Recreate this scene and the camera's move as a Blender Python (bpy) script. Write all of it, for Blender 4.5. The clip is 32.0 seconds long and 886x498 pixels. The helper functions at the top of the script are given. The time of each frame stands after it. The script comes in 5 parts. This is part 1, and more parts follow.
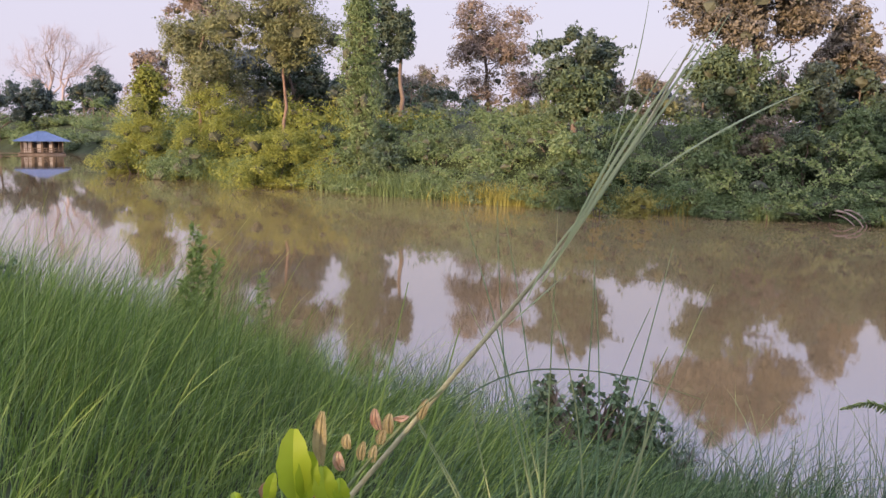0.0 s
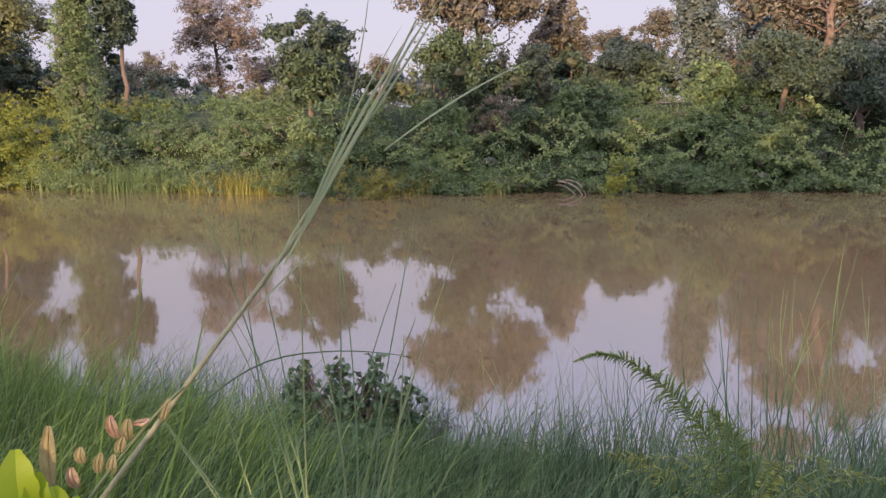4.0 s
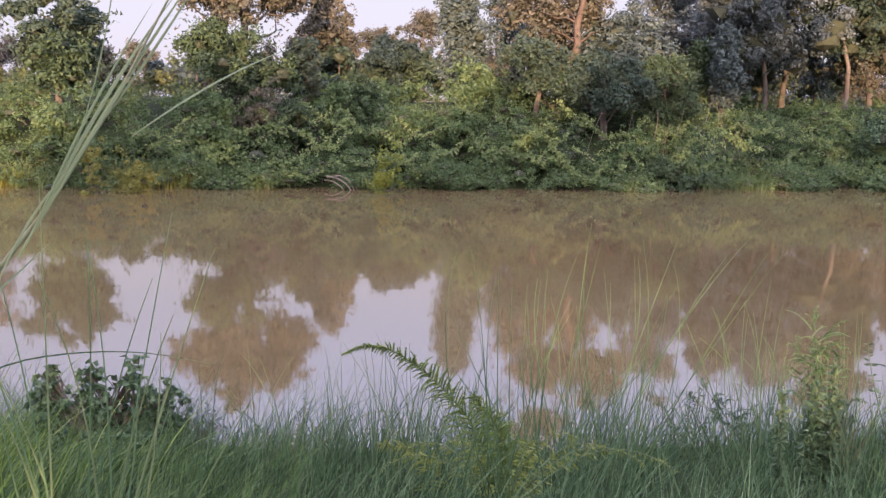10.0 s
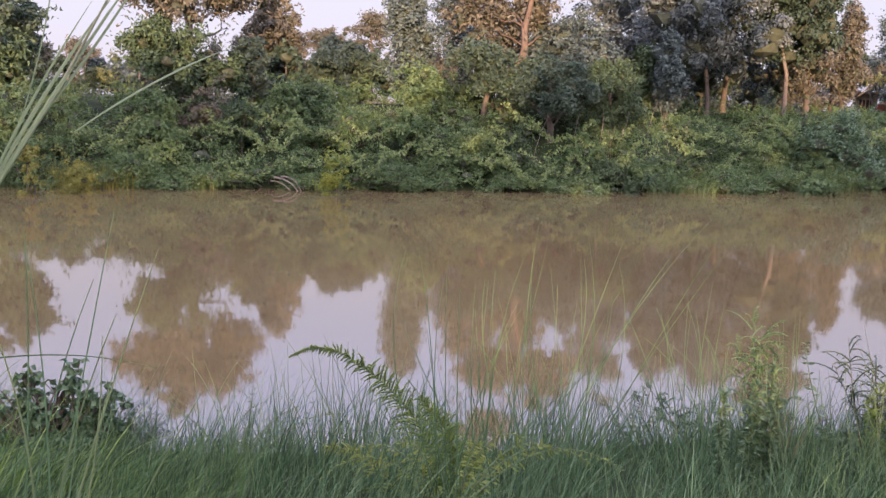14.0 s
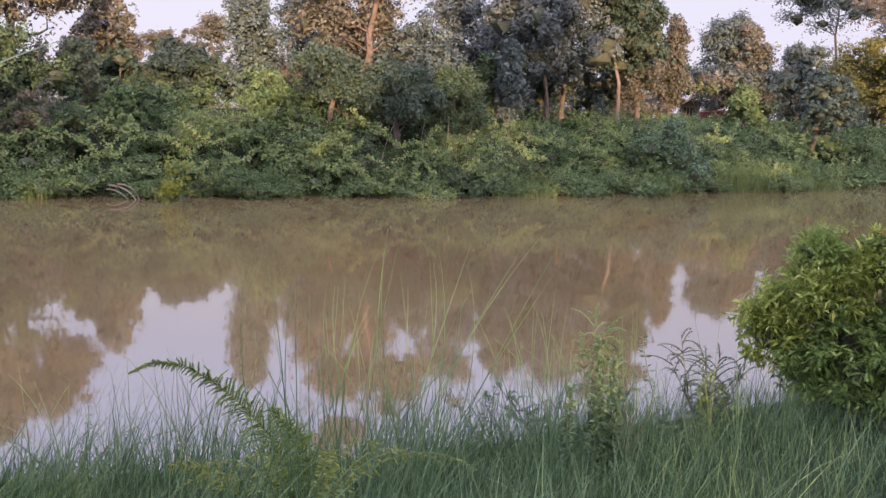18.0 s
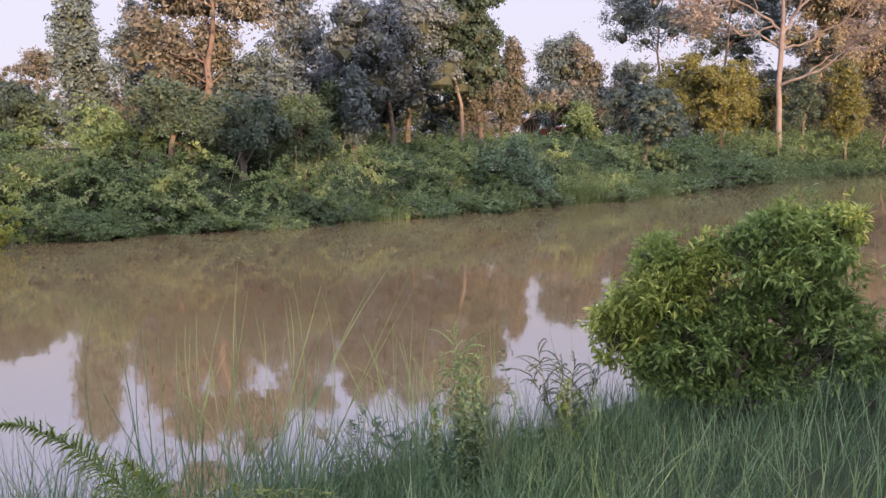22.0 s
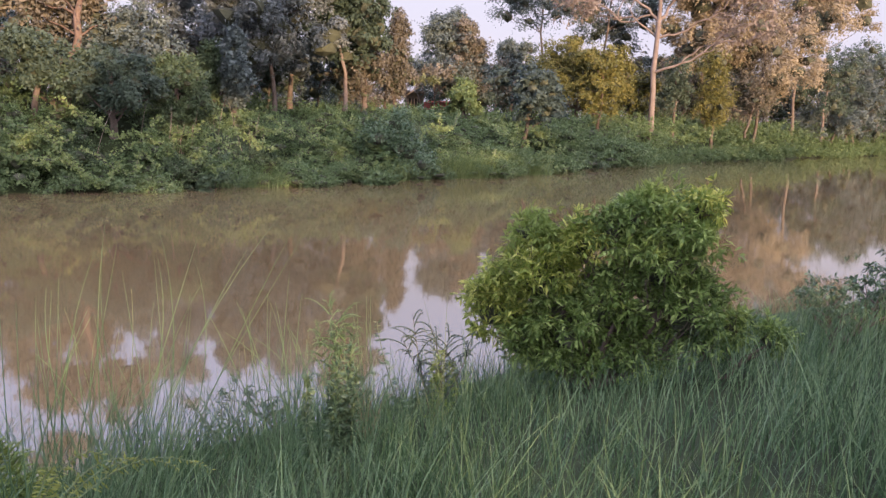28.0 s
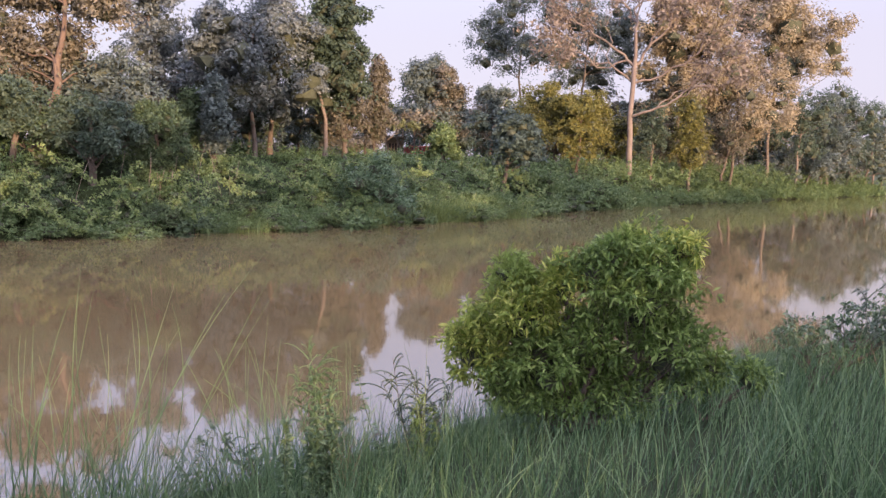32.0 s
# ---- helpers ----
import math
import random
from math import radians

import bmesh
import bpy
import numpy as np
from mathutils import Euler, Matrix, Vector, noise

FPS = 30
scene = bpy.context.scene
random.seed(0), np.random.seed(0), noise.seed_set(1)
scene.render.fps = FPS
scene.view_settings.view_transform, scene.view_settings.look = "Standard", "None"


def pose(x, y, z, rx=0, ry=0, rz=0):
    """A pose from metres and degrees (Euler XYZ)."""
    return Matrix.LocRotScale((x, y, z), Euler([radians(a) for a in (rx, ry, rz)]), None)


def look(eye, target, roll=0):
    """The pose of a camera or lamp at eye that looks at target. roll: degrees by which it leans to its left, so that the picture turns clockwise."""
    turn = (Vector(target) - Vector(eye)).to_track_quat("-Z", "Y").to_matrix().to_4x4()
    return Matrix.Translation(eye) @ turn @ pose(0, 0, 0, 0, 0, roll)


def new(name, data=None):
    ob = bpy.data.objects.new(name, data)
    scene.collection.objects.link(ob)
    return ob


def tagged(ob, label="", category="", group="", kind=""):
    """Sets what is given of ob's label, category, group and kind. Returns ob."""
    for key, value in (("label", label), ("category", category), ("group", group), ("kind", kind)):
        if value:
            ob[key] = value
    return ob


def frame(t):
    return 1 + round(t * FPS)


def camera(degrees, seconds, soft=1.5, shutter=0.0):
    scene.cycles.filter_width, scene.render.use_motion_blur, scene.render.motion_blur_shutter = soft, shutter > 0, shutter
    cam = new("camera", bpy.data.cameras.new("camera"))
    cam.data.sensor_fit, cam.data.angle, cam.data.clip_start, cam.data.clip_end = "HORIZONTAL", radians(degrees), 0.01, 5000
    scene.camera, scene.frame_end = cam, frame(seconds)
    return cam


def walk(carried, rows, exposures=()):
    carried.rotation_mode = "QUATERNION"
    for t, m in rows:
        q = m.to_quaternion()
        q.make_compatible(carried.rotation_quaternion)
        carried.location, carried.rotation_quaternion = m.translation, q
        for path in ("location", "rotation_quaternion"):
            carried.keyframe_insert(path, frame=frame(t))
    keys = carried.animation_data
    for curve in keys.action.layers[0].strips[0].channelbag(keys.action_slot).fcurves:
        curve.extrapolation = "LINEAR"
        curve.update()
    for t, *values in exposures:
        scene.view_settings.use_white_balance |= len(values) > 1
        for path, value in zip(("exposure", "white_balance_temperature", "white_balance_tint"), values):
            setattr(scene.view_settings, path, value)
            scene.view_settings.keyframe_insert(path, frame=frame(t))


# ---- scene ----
# ---- camera: seconds, place, turn to the left from +y, tilt up, roll ----
ROWS = [
    (0, -0.019, -0.049, 3.035, 30.796, -7.968, 0.724),
    (0.5, -0.023, -0.041, 3.032, 29.911, -7.937, 0.357),
    (1, -0.023, -0.029, 3.031, 28.685, -8.055, -0.115),
    (1.5, -0.020, -0.027, 3.029, 26.582, -8.308, -0.293),
    (2, -0.031, -0.016, 3.023, 22.456, -8.821, 0.192),
    (2.5, -0.027, -0.021, 3.021, 19.988, -9.095, 0.275),
    (3, -0.025, -0.014, 3.019, 17.233, -9.322, -0.370),
    (3.5, -0.017, -0.016, 3.019, 15.442, -9.207, -0.917),
    (5.5, -0.017, -0.021, 3.019, 10.626, -8.358, -0.949),
    (6, -0.015, -0.022, 3.019, 9.638, -8.142, -0.965),
    (6.5, -0.015, -0.018, 3.019, 8.137, -8.201, -0.767),
    (7, -0.015, -0.022, 3.018, 6.042, -8.837, -0.133),
    (7.5, -0.017, -0.004, 3.013, 3.379, -9.879, 1.183),
    (8, -0.016, -0.000, 3.010, 1.694, -10.253, 1.648),
    (8.5, -0.007, 0.000, 3.005, 0.608, -10.122, 1.353),
    (9, -0.003, -0.006, 3.005, -0.128, -9.748, 0.636),
    (9.5, -0.004, -0.011, 3.007, -0.779, -9.465, 0.610),
    (10, -0.003, -0.008, 3.005, -1.309, -9.324, 0.882),
    (10.5, -0.002, -0.010, 3.006, -1.699, -9.214, 0.946),
    (11, -0.003, -0.011, 3.006, -1.983, -9.190, 0.928),
    (11.5, -0.001, -0.014, 3.005, -2.210, -9.122, 0.894),
    (12, 0.000, -0.016, 3.006, -2.466, -9.232, 0.851),
    (12.5, -0.001, -0.015, 3.004, -2.827, -9.391, 0.995),
    (13, -0.003, -0.015, 3.004, -3.338, -9.384, 1.164),
    (13.5, -0.005, -0.011, 3.003, -4.098, -9.253, 1.432),
    (15.5, -0.004, 0.007, 2.997, -7.163, -8.962, 1.243),
    (16, -0.004, 0.017, 2.996, -8.424, -8.912, 1.338),
    (16.5, 0.001, 0.028, 2.993, -10.072, -8.866, 1.125),
    (17, 0.004, 0.024, 2.992, -11.994, -8.839, 1.333),
    (17.5, 0.003, 0.028, 2.991, -13.620, -8.745, 1.658),
    (18, 0.002, 0.023, 2.992, -14.828, -8.485, 1.706),
    (18.5, 0.005, 0.034, 2.990, -15.726, -8.222, 1.533),
    (19, 0.005, 0.036, 2.990, -16.668, -7.906, 1.549),
    (19.5, 0.004, 0.042, 2.989, -17.746, -7.637, 1.526),
    (20, 0.005, 0.037, 2.990, -18.903, -7.420, 1.527),
    (20.5, 0.005, 0.032, 2.993, -19.995, -7.392, 1.481),
    (21, 0.002, 0.035, 2.992, -21.070, -7.201, 1.587),
    (21.5, 0.013, 0.024, 2.995, -22.840, -6.911, 0.411),
    (22, 0.021, 0.023, 2.995, -24.385, -6.793, -1.107),
    (22.5, 0.020, 0.019, 2.993, -25.496, -6.862, -1.681),
    (23, 0.018, 0.018, 2.993, -25.942, -6.837, -1.775),
    (23.5, 0.015, 0.023, 2.989, -26.186, -6.879, -1.239),
    (24, 0.015, 0.019, 2.987, -26.240, -6.926, -0.776),
    (24.5, 0.013, 0.021, 2.985, -27.021, -7.322, 0.428),
    (25, 0.018, 0.028, 2.981, -27.893, -8.148, 0.968),
    (25.5, 0.019, 0.011, 2.984, -28.620, -8.576, 1.048),
    (26, 0.017, -0.004, 2.983, -29.819, -8.684, 1.324),
    (26.5, 0.016, -0.009, 2.989, -31.248, -8.722, 1.377),
    (28.5, 0.023, 0.006, 2.984, -32.451, -8.536, 1.791),
    (29, 0.020, -0.007, 2.976, -31.820, -8.324, 1.246),
    (29.5, 0.018, -0.009, 2.984, -31.818, -8.398, 1.350),
    (30, 0.001, -0.014, 2.986, -32.261, -8.319, 2.421),
    (30.5, 0.001, -0.020, 2.983, -32.495, -7.721, 2.885),
    (31, 0.012, -0.029, 2.982, -32.909, -6.996, 2.360),
    (31.5, 0.025, -0.020, 2.980, -33.162, -6.275, 1.703),
    (32, 0.030, -0.008, 2.980, -33.599, -5.646, 1.447),
]


def facing(x, y, z, yaw, tilt, roll):
    a, b = radians(yaw), radians(tilt)
    return look((x, y, z), (x - math.sin(a) * math.cos(b), y + math.cos(a) * math.cos(b), z + math.sin(b)), roll)


cam = camera(54.19, 32.0, soft=1.45)
walk(cam, [(row[0], facing(*row[1:])) for row in ROWS], exposures=[(0, 1.0), (1, 1.0), (2, 0.94), (3, 0.89), (6, 0.95), (7, 1.0), (9, 1.12), (12, 1.16), (20, 1.12), (32, 1.12)])

# ---- world and sun: a low sun behind the near bank ----
SUN_UP = 7.0
world = bpy.data.worlds.new("sky")
scene.world = world
world.use_nodes = True
wn, wl = world.node_tree.nodes, world.node_tree.links
sky = wn.new("ShaderNodeTexSky")
sky.sky_type, sky.sun_disc = "NISHITA", False
sky.sun_elevation, sky.sun_rotation = radians(SUN_UP), radians(180)
sky.air_density, sky.dust_density, sky.ozone_density = 1.0, 2.0, 1.5
# thin high cloud: lavender opposite the sun, brighter overhead and warm and bright round the sun
coords, split = wn.new("ShaderNodeTexCoord"), wn.new("ShaderNodeSeparateXYZ")
wl.new(coords.outputs["Generated"], split.inputs["Vector"])
toward = wn.new("ShaderNodeMapRange")
toward.interpolation_type = "SMOOTHSTEP"
for key, value in (("From Min", 0.15), ("From Max", -1.0), ("To Min", 0.0), ("To Max", 0.6)):
    toward.inputs[key].default_value = value
wl.new(split.outputs["Y"], toward.inputs["Value"])
lift = wn.new("ShaderNodeMapRange")
lift.interpolation_type = "SMOOTHSTEP"
for key, value in (("From Min", 0.13), ("From Max", 0.55), ("To Min", 0.0), ("To Max", 0.4)):
    lift.inputs[key].default_value = value
wl.new(split.outputs["Z"], lift.inputs["Value"])
both = wn.new("ShaderNodeMath")
wl.new(toward.outputs["Result"], both.inputs[0])
wl.new(lift.outputs["Result"], both.inputs[1])
glow = wn.new("ShaderNodeValToRGB")
glow.color_ramp.elements.new(0.2)
glow.color_ramp.elements.new(0.4)
for e, (p, c) in zip(glow.color_ramp.elements, [(0.0, (0.418, 0.385, 0.480)), (0.2, (0.505, 0.58, 0.96)), (0.4, (0.97, 0.95, 1.58)), (1.0, (1.72, 1.50, 1.54))]):
    e.position, e.color = p, (*c, 1)
wl.new(both.outputs["Value"], glow.inputs["Fac"])
scaled = wn.new("ShaderNodeMix")
scaled.data_type, scaled.blend_type = "RGBA", "MULTIPLY"
scaled.inputs["Factor"].default_value = 1.0
scaled.inputs["B"].default_value = (10, 10, 10, 1)
wl.new(glow.outputs["Color"], scaled.inputs["A"])
haze = wn.new("ShaderNodeMix")
haze.data_type = "RGBA"
haze.inputs["Factor"].default_value = 0.85
wl.new(sky.outputs["Color"], haze.inputs["A"])
wl.new(scaled.outputs["Result"], haze.inputs["B"])
wl.new(haze.outputs["Result"], wn["Background"].inputs["Color"])
wn["Background"].inputs["Strength"].default_value = 0.1

lamp = bpy.data.lights.new("sun", "SUN")
lamp.energy, lamp.angle, lamp.color = 4.7, radians(0.6), (1.0, 0.66, 0.42)
sun = new("sun", lamp)
sun.matrix_world = look((0, 0, 0), (0.06, math.cos(radians(SUN_UP)), -math.sin(radians(SUN_UP))))

# ---- materials ----


def noise_node(nt, scale, detail=4.0, rough=0.6, coords="Object"):
    tc, nz = nt.nodes.new("ShaderNodeTexCoord"), nt.nodes.new("ShaderNodeTexNoise")
    nt.links.new(tc.outputs[coords], nz.inputs["Vector"])
    nz.inputs["Scale"].default_value, nz.inputs["Detail"].default_value, nz.inputs["Roughness"].default_value = scale, detail, rough
    return nz


def ramp_node(nt, source, stops):
    r = nt.nodes.new("ShaderNodeValToRGB")
    while len(r.color_ramp.elements) < len(stops):
        r.color_ramp.elements.new(0.5)
    for e, (p, c) in zip(r.color_ramp.elements, stops):
        e.position, e.color = p, (*c, 1)
    nt.links.new(source, r.inputs["Fac"])
    return r


def surface(name, dark, light, scale=3.0, rough=0.8, bump=0.3, fine=30.0, metal=0.0):
    """A plain solid surface with blotches and a fine relief."""
    m = bpy.data.materials.new(name)
    m.use_nodes = True
    nt = m.node_tree
    b = nt.nodes["Principled BSDF"]
    a, f = noise_node(nt, scale), noise_node(nt, fine, 6.0, 0.7)
    mix = nt.nodes.new("ShaderNodeMix")
    mix.data_type = "FLOAT"
    mix.inputs["Factor"].default_value = 0.4
    nt.links.new(a.outputs["Fac"], mix.inputs["A"])
    nt.links.new(f.outputs["Fac"], mix.inputs["B"])
    r = ramp_node(nt, mix.outputs["Result"], [(0.35, dark), (0.65, light)])
    nt.links.new(r.outputs["Color"], b.inputs["Base Color"])
    bp = nt.nodes.new("ShaderNodeBump")
    bp.inputs["Strength"].default_value, bp.inputs["Distance"].default_value = bump, 0.02
    nt.links.new(f.outputs["Fac"], bp.inputs["Height"])
    nt.links.new(bp.outputs["Normal"], b.inputs["Normal"])
    b.inputs["Roughness"].default_value, b.inputs["Metallic"].default_value = rough, metal
    b.inputs["Specular IOR Level"].default_value = 0.2
    return m


def foliage(name, dark, mid, light, through_light=0.3, rough=0.55, patch=0.5, drifts=0.6):
    """Leaves: each leaf a shade of its own, with broader drifts of tone, and some light let through."""
    # dark tone lifted towards mid, which puts haze into the leaf colour
    dark = tuple(0.7 * p + 0.3 * q for p, q in zip(dark, mid))
    m = bpy.data.materials.new(name)
    m.use_nodes = True
    nt = m.node_tree
    b, out = nt.nodes["Principled BSDF"], nt.nodes["Material Output"]
    geo, nz = nt.nodes.new("ShaderNodeNewGeometry"), noise_node(nt, patch, 3.0, 0.6)
    own = nt.nodes.new("ShaderNodeObjectInfo")
    drift = nt.nodes.new("ShaderNodeMix")
    drift.data_type = "FLOAT"
    drift.inputs["Factor"].default_value = 0.22
    nt.links.new(nz.outputs["Fac"], drift.inputs["A"])
    nt.links.new(own.outputs["Random"], drift.inputs["B"])
    mix = nt.nodes.new("ShaderNodeMix")
    mix.data_type = "FLOAT"
    mix.inputs["Factor"].default_value = drifts
    nt.links.new(geo.outputs["Random Per Island"], mix.inputs["A"])
    nt.links.new(drift.outputs["Result"], mix.inputs["B"])
    r = ramp_node(nt, mix.outputs["Result"], [(0.22, dark), (0.5, mid), (0.80, light)])
    nt.links.new(r.outputs["Color"], b.inputs["Base Color"])
    b.inputs["Roughness"].default_value = rough
    b.inputs["Specular IOR Level"].default_value = 0.18
    tl, ms = nt.nodes.new("ShaderNodeBsdfTranslucent"), nt.nodes.new("ShaderNodeMixShader")
    nt.links.new(r.outputs["Color"], tl.inputs["Color"])
    ms.inputs["Fac"].default_value = through_light
    nt.links.new(b.outputs["BSDF"], ms.inputs[1])
    nt.links.new(tl.outputs["BSDF"], ms.inputs[2])
    nt.links.new(ms.outputs["Shader"], out.inputs["Surface"])
    return m


DARK = foliage("dark_leaves", (0.050, 0.070, 0.066), (0.110, 0.140, 0.126), (0.210, 0.246, 0.208))
GREY = foliage("grey_green_leaves", (0.040, 0.062, 0.042), (0.074, 0.106, 0.070), (0.130, 0.168, 0.115))
DEEP = foliage("deep_green_leaves", (0.030, 0.050, 0.028), (0.080, 0.118, 0.058), (0.168, 0.216, 0.108))
MID = foliage("green_leaves", (0.040, 0.066, 0.028), (0.110, 0.164, 0.066), (0.235, 0.298, 0.126), patch=0.8)
LIME = foliage("lime_leaves", (0.044, 0.074, 0.030), (0.112, 0.168, 0.066), (0.215, 0.278, 0.116), patch=0.8)
VINE = foliage("pale_creeper_leaves", (0.10, 0.14, 0.050), (0.18, 0.235, 0.080), (0.29, 0.35, 0.13))
GOLD = foliage("yellow_green_leaves", (0.080, 0.086, 0.026), (0.150, 0.148, 0.044), (0.26, 0.235, 0.075))
OLIVE = foliage("olive_leaves", (0.078, 0.074, 0.054), (0.150, 0.136, 0.098), (0.25, 0.222, 0.165))
# leaf colour made yellower and brighter to carry the low sun
SUNNY = foliage("yellow_green_leaves_with_sun_tint", (0.095, 0.114, 0.024), (0.190, 0.222, 0.044), (0.31, 0.33, 0.080))
PALE = foliage("yellowish_leaflets", (0.15, 0.18, 0.04), (0.26, 0.30, 0.07), (0.39, 0.42, 0.13), 0.35, 0.5, 3.0)
YELLOW_GRASS = foliage("yellow_green_grass", (0.060, 0.105, 0.028), (0.125, 0.205, 0.062), (0.235, 0.330, 0.120), 0.22, 0.5, 1.5)
PINK = foliage("brownish_leaves", (0.125, 0.098, 0.076), (0.205, 0.166, 0.125), (0.31, 0.26, 0.20))
STRAW = foliage("straw_leaves", (0.12, 0.122, 0.030), (0.21, 0.208, 0.052), (0.31, 0.30, 0.090))
GRASS = foliage("grass_blades", (0.019, 0.041, 0.017), (0.070, 0.129, 0.055), (0.19, 0.278, 0.132), 0.22, 0.5, 0.9, drifts=0.3)
MOSS = foliage("dull_olive_green_leaves", (0.068, 0.082, 0.036), (0.152, 0.168, 0.074), (0.265, 0.275, 0.13))
MEADOW = foliage("lush_grass_blades", (0.048, 0.088, 0.014), (0.140, 0.225, 0.046), (0.310, 0.410, 0.120), 0.32, 0.5, 0.7, drifts=0.3)
DRY = foliage("dry_grass_blades", (0.09, 0.070, 0.036), (0.19, 0.155, 0.085), (0.33, 0.28, 0.17), 0.2, 0.6, 1.5)
BLADE = foliage("long_bright_grass", (0.046, 0.088, 0.040), (0.100, 0.168, 0.078), (0.20, 0.285, 0.150), 0.22, 0.5, 1.5, drifts=0.3)
REED = foliage("reed_stems", (0.095, 0.135, 0.060), (0.165, 0.215, 0.098), (0.27, 0.31, 0.155), 0.15, 0.4, 2.0)
BUSH = foliage("glossy_bush_leaves", (0.080, 0.120, 0.022), (0.240, 0.310, 0.062), (0.52, 0.54, 0.150), 0.36, 0.38, 1.6, drifts=0.42)
GLOSS = foliage("deep_glossy_leaves", (0.052, 0.090, 0.022), (0.150, 0.230, 0.060), (0.300, 0.400, 0.125), 0.34, 0.36, 1.6, drifts=0.42)
IVY = foliage("dark_vine_leaves", (0.044, 0.080, 0.042), (0.088, 0.142, 0.072), (0.16, 0.225, 0.12), 0.2, 0.4, 1.5, drifts=0.3)
# brown leaves with evening sunlight put into the colour
SUN_BROWN = foliage("brown_leaves_with_sun_tint", (0.175, 0.146, 0.092), (0.29, 0.242, 0.152), (0.42, 0.365, 0.235))
NIGHT = foliage("dark_blue_green_leaves", (0.030, 0.048, 0.042), (0.060, 0.088, 0.074), (0.115, 0.150, 0.122))
SLATE = foliage("slate_green_leaves", (0.064, 0.080, 0.080), (0.136, 0.158, 0.150), (0.245, 0.272, 0.245))
BARK = surface("bark", (0.070, 0.055, 0.044), (0.17, 0.138, 0.110), 1.5, 0.9, 0.8, 14.0)
RED_BARK = surface("reddish_bark", (0.10, 0.070, 0.051), (0.185, 0.132, 0.100), 1.5, 0.9, 0.8, 14.0)
PALE_BARK = surface("pale_bark", (0.11, 0.087, 0.074), (0.225, 0.184, 0.154), 1.2, 0.85, 0.6, 12.0)
SOIL = surface("bank_soil_and_litter", (0.014, 0.022, 0.008), (0.042, 0.058, 0.020), 0.6, 0.95, 0.7, 7.0)
# dark core colour that paints the shade between the leaves
SHADE_CORE = surface("gap_shade_core", (0.040, 0.046, 0.030), (0.090, 0.098, 0.062), 2.5, 0.95, 0.8, 16.0)
DEADWOOD = surface("driftwood", (0.16, 0.125, 0.10), (0.30, 0.25, 0.20), 3.0, 0.85, 0.5, 25.0)
CANE = surface("dry_cane_skin", (0.17, 0.175, 0.085), (0.30, 0.30, 0.165), 9.0, 0.55, 0.3, 60.0)
DEAD_BARK = surface("dead_tree_bark", (0.20, 0.165, 0.155), (0.34, 0.29, 0.275), 2.0, 0.85, 0.5, 20.0)
FEATHER = foliage("feathery_leaflets", (0.10, 0.155, 0.035), (0.19, 0.265, 0.065), (0.31, 0.39, 0.11), 0.35, 0.5, 3.0)
BLUE_TIN = surface("blue_roof_sheet", (0.050, 0.088, 0.155), (0.085, 0.130, 0.215), 1.5, 0.6, 0.15, 8.0)
PLANK = surface("weathered_planks", (0.10, 0.075, 0.05), (0.22, 0.17, 0.12), 2.0, 0.85, 0.5, 20.0)
WHITE = surface("whitewashed_boards", (0.32, 0.30, 0.28), (0.52, 0.49, 0.45), 2.0, 0.8, 0.2, 20.0)
RED_TIN = surface("red_roof_sheet", (0.28, 0.06, 0.05), (0.42, 0.11, 0.09), 2.0, 0.6, 0.2, 12.0)
# near-black tone that puts interior shade into flat panels
SHADE = surface("interior_shade_tone", (0.015, 0.013, 0.012), (0.04, 0.035, 0.03), 2.0, 0.9, 0.2, 20.0)

river = bpy.data.materials.new("muddy_water")
river.use_nodes = True
rt = river.node_tree
rb = rt.nodes["Principled BSDF"]
silt = noise_node(rt, 0.12, 4.0, 0.55)
rr = ramp_node(rt, silt.outputs["Fac"], [(0.3, (0.134, 0.097, 0.046)), (0.7, (0.165, 0.122, 0.058))])
rt.links.new(rr.outputs["Color"], rb.inputs["Base Color"])
rb.inputs["Roughness"].default_value, rb.inputs["IOR"].default_value = 0.035, 2.15
ripple = noise_node(rt, 1.0, 2.0, 0.5)
stretch = rt.nodes.new("ShaderNodeMapping")
stretch.inputs["Scale"].default_value = (1.2, 3.0, 1.0)
rt.links.new(rt.nodes["Texture Coordinate"].outputs["Object"], stretch.inputs["Vector"])
rt.links.new(stretch.outputs["Vector"], ripple.inputs["Vector"])
rbp = rt.nodes.new("ShaderNodeBump")
rbp.inputs["Strength"].default_value, rbp.inputs["Distance"].default_value = 0.028, 0.02
rt.links.new(ripple.outputs["Fac"], rbp.inputs["Height"])
rt.links.new(rbp.outputs["Normal"], rb.inputs["Normal"])

# ---- mesh helpers: faces of one kind, held in numpy arrays ----


class Quads:
    def __init__(self, corners=4):
        self.v, self.f, self.n, self.corners = [], [], 0, corners

    def add(self, verts, faces):
        self.v.append(np.asarray(verts, float).reshape(-1, 3))
        self.f.append(np.asarray(faces, int).reshape(-1, self.corners) + self.n)
        self.n += len(self.v[-1])
        return self


def mesh_of(name, q, material, smooth=False):
    me = bpy.data.meshes.new(name)
    v = np.concatenate(q.v) if q.v else np.zeros((0, 3))
    f = np.concatenate(q.f) if q.f else np.zeros((0, q.corners), int)
    me.vertices.add(len(v))
    me.vertices.foreach_set("co", v.astype(np.float32).ravel())
    me.loops.add(f.size)
    me.loops.foreach_set("vertex_index", f.astype(np.int32).ravel())
    me.polygons.add(len(f))
    me.polygons.foreach_set("loop_start", np.arange(0, f.size, q.corners, dtype=np.int32))
    me.polygons.foreach_set("use_smooth", np.full(len(f), smooth))
    me.update(calc_edges=True)
    me.materials.append(material)
    return me


